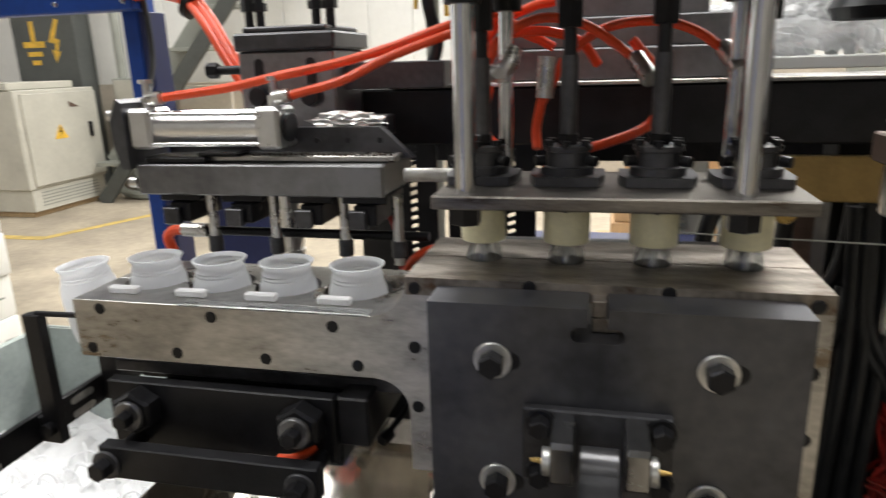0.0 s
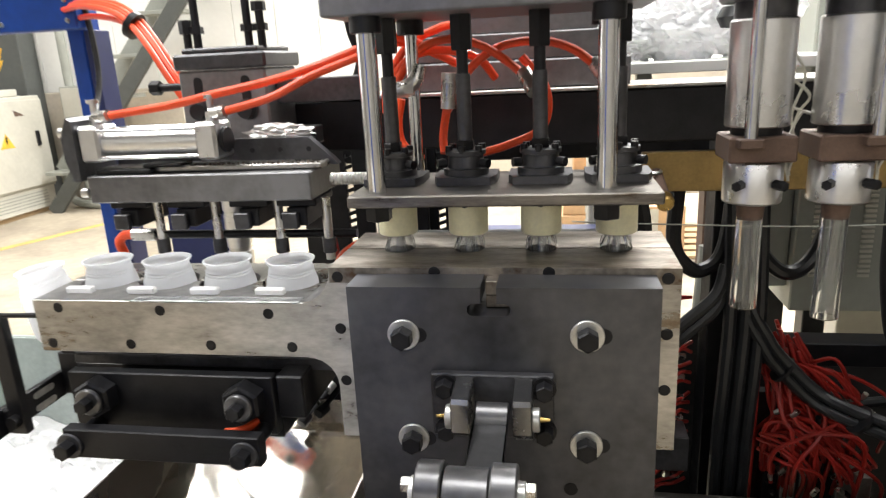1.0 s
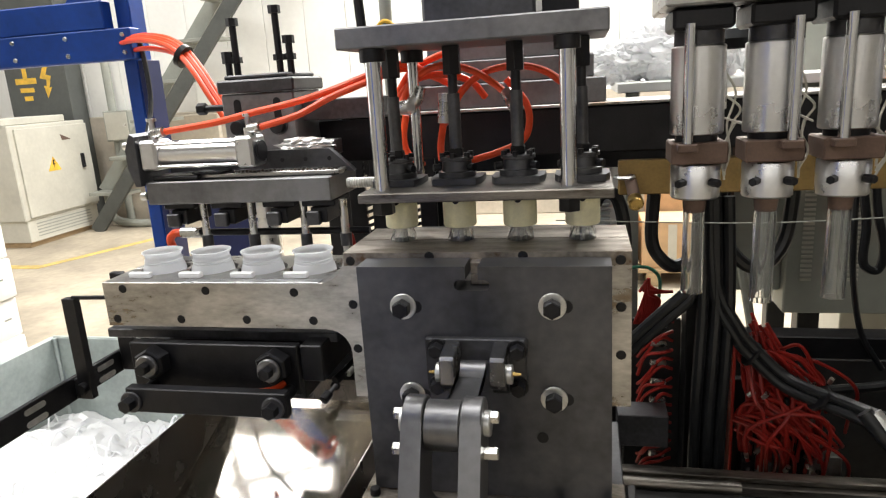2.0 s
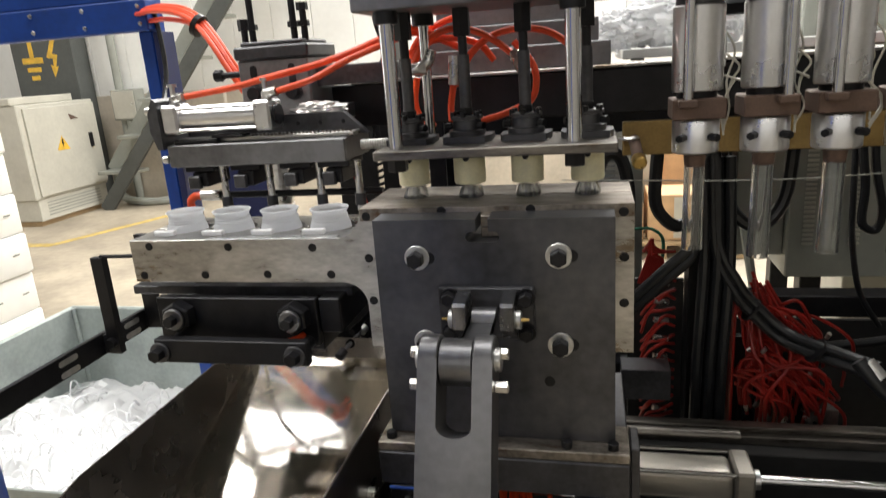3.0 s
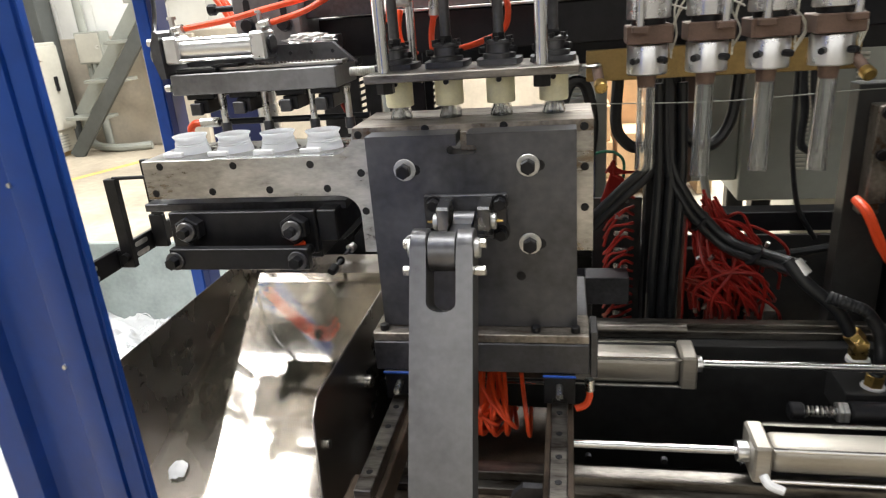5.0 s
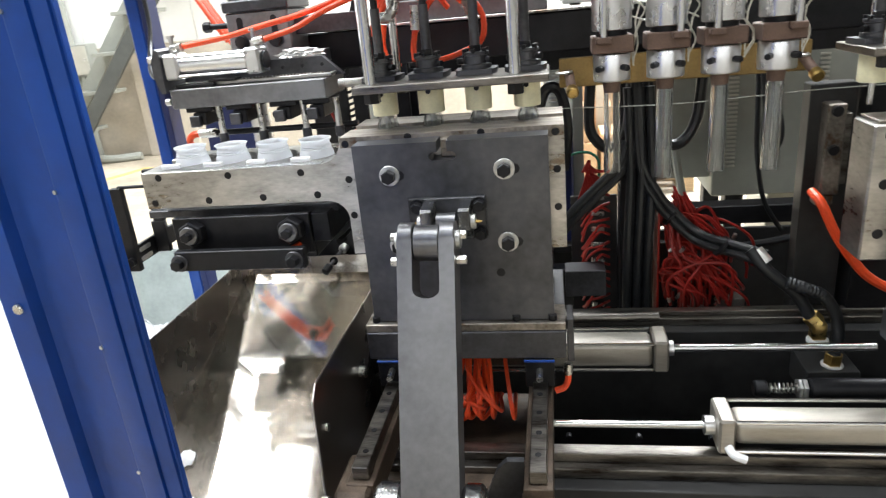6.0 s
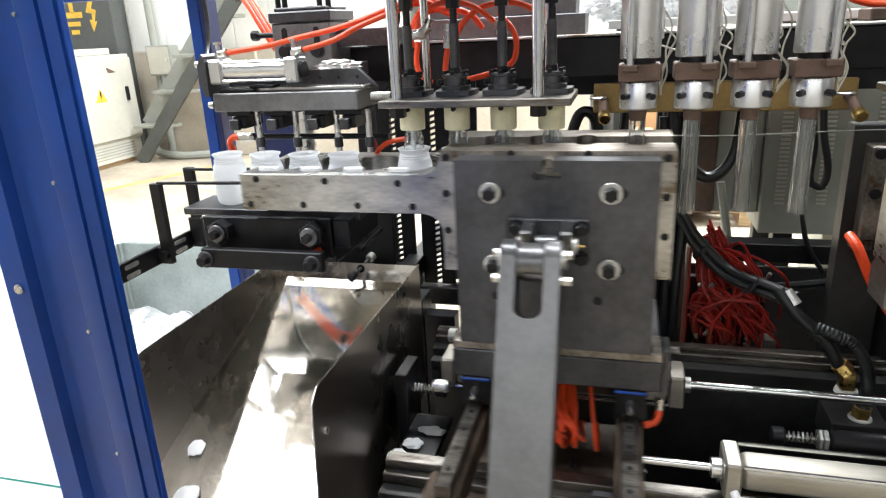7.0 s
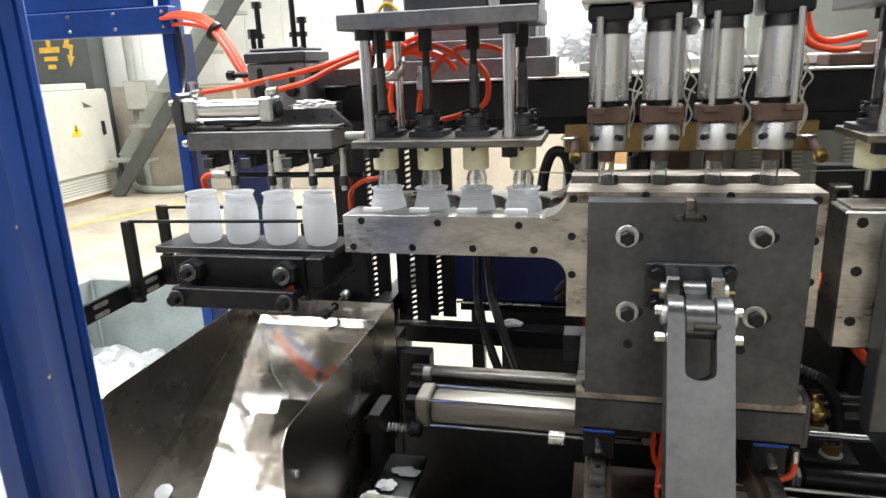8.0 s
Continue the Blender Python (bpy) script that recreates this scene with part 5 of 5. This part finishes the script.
part("bracket_plate", boxes(((0.722, 0.945, 1.05), (0.757, 0.985, 1.236)), bevel=0.003), RUSTED, t)
part("bracket_rib", boxes(((0.7575, 0.955, 1.07), (0.772, 0.985, 1.215)), bevel=0.002), RAIL, t)
part("bracket_lug", boxes(((0.715, 0.95, 1.028), (0.75, 0.98, 1.0495)), bevel=0.002), RUSTED, t)
for z in (1.222, 1.145):
    part("bracket_bolt", made(rod, (0.737, 0.945, z), (0.737, 0.936, z), 0.0105, 18, bevel=0.001), BLACK, t)
part("bracket_foot", boxes(((0.70, 0.986, 0.70), (0.79, 1.03, 1.27))), PIT, t)
hose_thing("air_hose", [[(0.706, 0.945, 1.06), (0.711, 0.90, 1.046), (0.745, 0.89, 0.975), (0.80, 0.885, 0.90), (0.86, 0.88, 0.86)]], 0.0098, ORANGE, "orange hose dropping beside the second mold", group="air hoses")

hose_thing("black_cable", [[(0.68, 1.3, 1.40), (0.686, 1.3, 1.264), (0.69, 1.3, 1.162), (0.695, 1.3, 1.066), (0.712, 1.3, 0.965), (0.731, 1.3, 0.912), (0.768, 1.3, 0.852)]], 0.0065, RUBBER, "thin black cable hanging before the cabinet", "cable")
hose_thing("black_cable", [[(0.688, 1.29, 1.40), (0.697, 1.29, 1.252), (0.708, 1.29, 1.172), (0.707, 1.29, 1.102), (0.718, 1.29, 1.080), (0.738, 1.29, 1.079), (0.744, 1.29, 1.124), (0.722, 1.29, 1.229), (0.712, 1.29, 1.40)]], 0.009, RUBBER, "looped black cable hanging before the cabinet", "cable")
t = thing("shield_plate", (-0.33, 1.0, 0.92), "black oily shield plate with a hinged pin behind the chute", "shield plate")
part("plate", boxes(((-0.43, 1.0, 0.86), (-0.262, 1.012, 1.13)), bevel=0.002), BLACK, t)
part("plate_rib", boxes(((-0.335, 0.988, 1.0), (-0.329, 0.9995, 1.05))), BLACK, t)
part("plate_foot", boxes(((-0.43, 1.0125, 0.80), (-0.262, 1.23, 0.86)), bevel=0.002), BLACK, t)
part("pin", made(rod, (-0.322, 0.999, 0.955), (-0.348, 0.93, 0.925), 0.0045, 12), DARK, t)
part("pin_collar", made(rod, (-0.32, 0.999, 0.957), (-0.325, 0.985, 0.951), 0.011, 16, bevel=0.001), ZINC, t)
part("pin_head", made(rod, (-0.345, 0.938, 0.929), (-0.352, 0.92, 0.921), 0.010, 16, bevel=0.001), BLACK, t)
hose_thing("air_tube", [[(-0.315, 0.621, 1.088), (-0.30, 0.621, 1.090), (-0.288, 0.628, 1.092), (-0.282, 0.6395, 1.094)]], 0.005, ORANGE, "short orange tube stub behind the lower bar", "tube")

# blue tank with cables, seen under the arm
t = thing("blue_motor_box", (0.05, 1.45, 0.75), "dark blue motor housing behind the rails", "motor housing")
part("housing", boxes(((-0.18, 1.40, 0.80), (0.24, 1.6, 1.10)), bevel=0.006), NAVY, t)
part("housing_edge", boxes(((-0.15, 1.385, 0.795), (0.12, 1.399, 0.7995))), FITTING, t)
part("housing_base", boxes(((-0.12, 1.39, 0.772), (0.41, 1.62, 0.7945))), BLACK, t)
# Added dark sheet that hides the lit floor below the housing.
part("housing_dark_fill", boxes(((0.0, 1.41, 0.0), (0.41, 1.43, 0.7715))), PIT, t)
part("housing_leg", boxes(((-0.11, 1.5, 0.0), (-0.07, 1.54, 0.7715))), BLACK, t)
for q in ([(-0.029, 1.2, 1.10), (-0.029, 1.2, 0.990), (-0.031, 1.2, 0.895), (-0.011, 1.16, 0.82), (0.050, 1.08, 0.70), (0.10, 1.04, 0.55)], [(0.0, 1.2, 1.1), (0.001, 1.2, 0.991), (0.007, 1.2, 0.896), (0.036, 1.15, 0.83), (0.104, 1.07, 0.70), (0.15, 1.04, 0.55)]):
    hose_thing("corrugated_conduit", [q], 0.012, RUBBER, "black corrugated plastic cable conduit", "conduit", "conduits")

# grey control cabinet behind the dies
t = thing("control_cabinet", (0.85, 1.9, 0), "grey-green control cabinet with louvred vents", "cabinet")
part("cabinet_body", boxes(((0.70, 1.80, 0.80), (1.6, 2.3, 1.75)), bevel=0.004), GREYCAB, t)
for x in (0.76, 1.5):
    for y in (1.86, 2.2):
        part("cabinet_leg", boxes(((x, y, 0.0), (x + 0.06, y + 0.06, 0.80)), bevel=0.003), PIT, t)
part("side_column", boxes(((0.47, 1.82, 0.86), (0.56, 1.9, 1.371)), bevel=0.004), BROWN, t)
part("inner_panel", boxes(((0.5605, 1.83, 0.86), (0.699, 1.9, 1.371)), bevel=0.004), GREYCAB, t)
for x in (0.74, 0.86, 1.0):
    for k in range(26):
        z = 0.90 + k * 0.0135
        part("louvre", boxes(((x, 1.793, z), (x + 0.028, 1.7995, z + 0.006)), bevel=0), CABINET, t)
for x0, z0, x1, z1 in ((0.46, 1.0, 0.43, 0.3), (0.57, 0.98, 0.66, 0.5)):
    part("brace", made(rod, (x0, 1.75, z0), (x1, 1.75, z1), 0.013, 8), GREYCAB, t)
# small louvred boxes above the beam
t = thing("louvre_box", (0.25, 1.7, 0), "pale grey louvred cabinet behind the blow station", "cabinet")
part("box_body", boxes(((0.16, 1.75, 0.95), (0.262, 1.9, 1.371)), bevel=0.004), CABINET, t)
for k in range(20):
    part("louvre", boxes(((0.175, 1.743, 1.0 + k * 0.014), (0.215, 1.7495, 1.006 + k * 0.014)), bevel=0), GREYCAB, t)
part("box_stand", boxes(((0.17, 1.77, 0), (0.25, 1.88, 0.95))), GREYCAB, t)

t = thing("vent_cabinet", (1.24, 2.45, 0), "pale grey cabinet with small louvres beyond the beam", "cabinet")
part("cabinet_body", boxes(((1.03, 2.305, 0.0), (1.45, 2.6, 2.2)), bevel=0.004), CABINET, t)
for k in range(6):
    for m_ in range(3):
        part("louvre", boxes(((1.06 + m_ * 0.045, 2.299, 1.84 + k * 0.02), (1.09 + m_ * 0.045, 2.3045, 1.848 + k * 0.02)), bevel=0), GREYCAB, t)
t = thing("oily_block", (0.86, 1.30, 1.4585), "brown oily steel block on the beam", "block")
part("block_body", boxes(((0.80, 1.06, 1.4585), (1.0, 1.14, 1.505)), ((0.72, 1.06, 1.4585), (0.7995, 1.14, 1.482)), bevel=0.003), BROWN, t)

# boxes on a pallet, far behind
t = thing("pallet", (0.5, 5.1, 0), "rough timber pallet on the floor", "pallet")
for k in range(6):
    part("board", boxes(((0.0, 4.6 + k * 0.17, 0.10), (1.2, 4.71 + k * 0.17, 0.122)), bevel=0.002), TIMBER, t)
for k in range(3):
    part("bearer", boxes(((0.02 + k * 0.54, 4.6, 0.0), (0.12 + k * 0.54, 5.56, 0.0995)), bevel=0.002), TIMBER, t)
for lo, hi in (((0.10, 4.65, 0.1225), (0.50, 5.05, 0.40)), ((0.53, 4.66, 0.1225), (0.95, 5.05, 0.46)), ((0.12, 4.68, 0.4005), (0.48, 5.02, 0.66)), ((0.2, 5.1, 0.1225), (0.9, 5.5, 0.8))):
    bm = boxes((lo, hi), bevel=0.006)
    t = solid("cardboard_box", bm, CARD, lo, "brown cardboard box stacked on the pallet", "cardboard box", "cardboard boxes")
    part("tape_strip", boxes((((lo[0] + hi[0]) / 2 - 0.03, lo[1] - 0.002, lo[2] + 0.02), ((lo[0] + hi[0]) / 2 + 0.03, lo[1] - 0.0005, hi[2] - 0.02)), bevel=0), CABINET, t)

# things on the beam
t = thing("wrapped_roll", (0.32, 1.6, 1.45), "clear plastic wrapped parts on a white shelf", "wrapped goods")
part("shelf", boxes(((0.22, 1.40, 1.458), (0.95, 1.95, 1.48)), bevel=0.002), WALLW, t)
part("shelf_leg", boxes(((0.24, 1.42, 1.30), (0.27, 1.45, 1.4575)), ((0.24, 1.42, 0.0), (0.27, 1.45, 1.30))), GREYCAB, t)
for c, s in (((0.36, 1.6, 1.55), (0.13, 0.1, 0.075)), ((0.24, 1.62, 1.53), (0.09, 0.1, 0.05)), ((0.5, 1.65, 1.60), (0.10, 0.1, 0.12))):
    bm = bmesh.new()
    bmesh.ops.create_icosphere(bm, subdivisions=5, radius=1.0)
    for v in bm.verts:
        n_ = abs(noise.noise(v.co * 3.1 + Vector(c) * 5)) + 0.5 * abs(noise.noise(v.co * 8 + Vector(c)))
        v.co = Vector(c) + Vector((v.co.x * s[0], v.co.y * s[1], v.co.z * s[2])) * (0.8 + 0.5 * n_)
    part("wrapping", bm, SCRAP, t)
part("coil", made(lathe, [(0.055, -0.02), (0.065, 0.0), (0.055, 0.02), (0.045, 0)], (0.46, 1.45, 1.56), 28, True), RUBBER, t)

# ---- back of the hall ----
cab = thing("electric_cabinet", (-6.3, 6.4, 0), "cream enamelled electric cabinet on a low plinth", "electric cabinet")
part("cabinet_body", boxes(((-6.85, 5.90, 0.30), (-5.86, 7.06, 1.34)), bevel=0.01), CABINET, cab)
door = part("door", boxes(((-5.8595, 5.97, 0.33), (-5.835, 7.05, 1.30)), bevel=0.006), CABINET, cab, "cream cabinet door")
part("door_handle", boxes(((-5.8345, 6.86, 0.78), (-5.81, 6.91, 0.95)), bevel=0.006), BLACK, door)
bm = bmesh.new()
prism(bm, [(6.33, 0.80), (6.53, 0.80), (6.43, 0.96)], -5.8348, -5.832, "x")
part("warning_sign", bm, YELLOW, door, "yellow triangular warning sign")
bm = bmesh.new()
prism(bm, [(6.42, 0.925), (6.445, 0.925), (6.43, 0.885), (6.45, 0.885), (6.415, 0.825), (6.428, 0.87), (6.41, 0.87)], -5.8318, -5.831, "x")
part("sign_flash", bm, BLACK, door)
bm = bmesh.new()
prism(bm, [(6.60, 1.20), (6.72, 1.15), (6.76, 1.13), (6.62, 1.13)], -5.8348, -5.833, "x")
part("paint_scar", bm, BROWN, door)
part("plinth", boxes(((-6.80, 5.93, 0.06), (-5.87, 7.03, 0.30)), bevel=0.006), CABINET, cab)
for k in range(5):
    part("plinth_slot", boxes(((-5.8695, 6.05, 0.11 + k * 0.035), (-5.866, 6.9, 0.122 + k * 0.035)), bevel=0), GREYCAB, cab)
part("foot", boxes(((-6.75, 5.96, 0), (-5.92, 7.0, 0.06)), bevel=0.004), TIMBER, cab)
part("top_lid", boxes(((-6.88, 5.88, 1.3405), (-5.9, 6.8, 1.42)), bevel=0.01), CABINET, cab)

pil = thing("pillar", (-6.1, 7.2, 0), "dark painted building pillar with yellow hazard symbols", "pillar")
part("pillar_body", boxes(((-6.9, 7.10, 0), (-6.02, 7.3695, 7.0)), bevel=0.01), PILLAR, pil)
for lo, hi in (((-6.64, 1.86), (-6.58, 2.10)), ((-6.76, 1.80), (-6.46, 1.87)), ((-6.71, 1.70), (-6.51, 1.755)), ((-6.67, 1.60), (-6.55, 1.655))):
    part("earth_symbol", boxes(((lo[0], 7.096, lo[1]), (hi[0], 7.0995, hi[1])), bevel=0), YELLOW, pil)
bm = bmesh.new()
prism(bm, [(x - 0.34, z) for x, z in ((-5.93, 2.12), (-5.88, 2.10), (-5.97, 1.90), (-5.90, 1.88), (-5.95, 1.74), (-5.91, 1.75), (-5.99, 1.62), (-6.02, 1.77), (-5.98, 1.76), (-5.97, 1.84), (-6.06, 1.86))], 7.096, 7.0995)
part("bolt_symbol", bm, YELLOW, pil)
solid("down_pipe", made(rod, (-5.62, 7.30, 0), (-5.62, 7.30, 4.5), 0.05, 16), GREYCAB, (-5.62, 7.3, 0), "grey round down pipe by the pillar", "pipe")
t = thing("switch_box", (-5.45, 7.3, 1.0), "small grey wall switch box", "switch box")
part("box_body", boxes(((-5.68, 7.18, 1.05), (-5.33, 7.3695, 1.42)), bevel=0.008), GREYCAB, t)
part("box_door", boxes(((-5.66, 7.172, 1.07), (-5.35, 7.1795, 1.40)), bevel=0.004), CABINET, t)
part("lock", made(rod, (-5.39, 7.1715, 1.24), (-5.39, 7.165, 1.24), 0.02, 14), FITTING, t)
hose_thing("conduit", [[(-5.5, 7.25, 1.05), (-5.52, 7.22, 0.8), (-5.75, 7.15, 0.4), (-5.7, 7.1, 0.1), (-5.3, 7.0, 0.05), (-4.9, 7.1, 0.05)]], 0.05, GREYCAB, "grey conduit from the switch box", "conduit")

st = thing("stair", (-4.5, 7.1, 0), "grey steel stair against the hall wall", "stair")
def beam_between(bm, a, b, w, y0, y1):
    a, b = Vector((a[0], 0, a[1])), Vector((b[0], 0, b[1]))
    d = (b - a).normalized()
    n_ = Vector((-d.z, 0, d.x)) * w / 2
    prism(bm, [((a + n_).x, (a + n_).z), ((b + n_).x, (b + n_).z), ((b - n_).x, (b - n_).z), ((a - n_).x, (a - n_).z)], y0, y1)


for name_, a, b, mt, y0 in (("stringer", (-2.9, 3.7), (-5.75, 0.45), GREYCAB, 7.05), ("stringer", (-2.3, 3.9), (-5.72, 0.0), PILLAR, 6.75)):
    bm = bmesh.new()
    beam_between(bm, a, b, 0.16, y0, y0 + 0.05)
    part(name_, bm, mt, st)
for k in range(9):
    z = 0.45 + k * 0.42
    xa, xb = -5.75 + (z - 0.45) * 2.85 / 3.25, -5.72 + z * 3.42 / 3.9
    part("tread", boxes(((xa - 0.02, 6.80, z - 0.02), (xb + 0.1, 7.05, z + 0.02)), bevel=0.004), GREYCAB, st)
solid("door_panel", boxes(((-4.9, 7.30, 0), (-4.2, 7.3695, 1.32)), bevel=0.01), PLASTER, (-4.5, 7.3, 0), "dusty low wall hatch panel", "panel")
for lo, hi in (((-7.5, 5.10, 0.0005), (-5.05, 5.22, 0.003)),):
    solid("floor_marking", boxes((lo, hi), bevel=0), WORN, lo, "worn yellow floor line", "floor marking", kind="structure")
bm = bmesh.new()
prism(bm, [(-5.17, 5.10), (-5.05, 5.10), (-4.45, 6.60), (-4.57, 6.60)], 0.0005, 0.0028, "z")
solid("floor_marking", bm, WORN, (-5.1, 5.1, 0), "worn yellow floor line running to the wall", "floor marking", kind="structure")

t = thing("wrapped_stack", (-3.2, 2.7, 0), "stack of white wrapped sacks with printed marks", "wrapped stack")
for k in range(8):
    bm = bmesh.new()
    box(bm, (-3.8 + 0.01 * (k % 2), 1.65, 0.0 + k * 0.2), (-2.64 - 0.008 * (k % 3), 2.5, 0.199 + k * 0.2), 0.012, 2)
    sack = part("sack", bm, WALLW, t)
    for m_ in range(5):
        part("print_bar", boxes(((-2.6395, 1.75 + m_ * 0.16, 0.10 + k * 0.2), (-2.6375, 1.79 + m_ * 0.16, 0.108 + k * 0.2)), bevel=0), GREYCAB, sack)

# yellow lifting eye and distant clutter above the beam
t = thing("lifting_post", (-0.35, 1.6, 1.3), "grey post with a yellow lifting shackle", "post")
part("post_tube", made(rod, (-0.42, 1.8, 0.0), (-0.42, 1.8, 1.78), 0.018, 14), GREYCAB, t)
part("shackle", made(hose, [(-0.46, 1.79, 1.62), (-0.455, 1.79, 1.66), (-0.42, 1.78, 1.69), (-0.385, 1.79, 1.66), (-0.38, 1.79, 1.60)], 0.006, 8), YELLOW, t)

# ---- movement ----
def motions():
    """The carriage opens, shuttles to the dies; parisons grow; the tray slides and a bottle drops."""
    base = HOME[carriage]
    xs = [(0, 0), (6.5, 0), (6.6, 0.014), (6.7, 0.04), (6.8, 0.072), (6.9, 0.108), (7.0, 0.146), (7.1, 0.195), (7.2, 0.243), (7.3, 0.289), (7.4, 0.332), (7.5, 0.377), (7.6, 0.386), (7.7, 0.395), (7.8, 0.404), (8.0, 0.407)]
    walk(carriage, [(t, pose(base.x + d, base.y, base.z)) for t, d in xs])
    ys = [(0, 0), (5.75, 0), (6.0, -0.016), (6.3, -0.03), (6.5, -0.032), (7.6, -0.032), (8.0, -0.037)]
    walk(front, [(t, pose(0, d, 0)) for t, d in ys])
    walk(rear, [(t, pose(0, -d, 0)) for t, d in ys])
    zs = [(0, 0, 0), (5.75, 0, 0), (6.0, -0.003, 0.006), (6.5, -0.006, 0.013), (7.0, -0.007, 0.008), (7.5, -0.007, -0.006), (8.0, -0.007, -0.006)]
    walk(lever, [(t, pose(0, y, z)) for t, y, z in zs])
    for p in PARISONS:
        at = p.location.copy()
        walk(p, [(t, pose(at.x, at.y, at.z + 0.009 - 0.0075 * t)) for t in (0, 2, 4, 6, 8)])
    at = second.location.copy()
    walk(second, [(0, pose(at.x, at.y, at.z)), (7.2, pose(at.x, at.y, at.z)), (7.7, pose(at.x - 0.02, at.y, at.z)), (8, pose(at.x - 0.025, at.y, at.z))])
    walk(tray, [(0, pose(0.05, 0, 0)), (1.35, pose(0.05, 0, 0)), (2.1, pose(0, 0, 0)), (8, pose(0, 0, 0))])
    for d in DONE:
        c = d.location.copy()
        walk(d, [(0, pose(c.x, c.y, c.z + 0.012)), (5.9, pose(c.x, c.y, c.z + 0.012)), (6.25, pose(c.x, c.y, c.z + 0.003)), (6.45, pose(c.x, c.y, c.z)), (8, pose(c.x, c.y, c.z))])
    c = fall_c.location.copy()
    walk(fall_c, [(0, pose(-0.08, 0.90, 1.0)), (3.3, pose(-0.08, 0.90, 1.0)), (3.45, pose(-0.24, 0.88, 0.94, 60, 20, 40)), (3.7, pose(-0.37, 0.72, 0.85, 20, 0, 60)), (3.95, pose(c.x, c.y, c.z, 0, 0, 20)), (8, pose(c.x, c.y, c.z, 0, 0, 20))])
    walk(fall_a, [(0, pose(-0.08, 0.92, 1.0)), (3.7, pose(-0.08, 0.92, 1.0)), (3.9, pose(-0.21, 0.90, 0.93, 40, 0, 30))] + [(t, pose(-0.215, y, 0.911 - 0.36 * (0.955 - y), 0, 0, 10)) for t, y in ((4.1, 0.82), (4.5, 0.78), (6.0, 0.60), (6.5, 0.50), (8.0, 0.48))])
    at = loose.location.copy()
    walk(loose, [(0, pose(at.x, at.y, at.z - 0.002, 3, -5, 0)), (1.25, pose(at.x, at.y, at.z - 0.002, 3, -6, 0)), (1.55, pose(at.x - 0.09, at.y, at.z - 0.02, 3, -45, 0)),
                 (1.8, pose(at.x - 0.2, at.y + 0.02, at.z - 0.35, 3, -110, 20)), (2.0, pose(at.x - 0.24, at.y + 0.1, 0.50, 0, -92, 30)), (8, pose(at.x - 0.24, at.y + 0.1, 0.50, 0, -92, 30))])


motions()
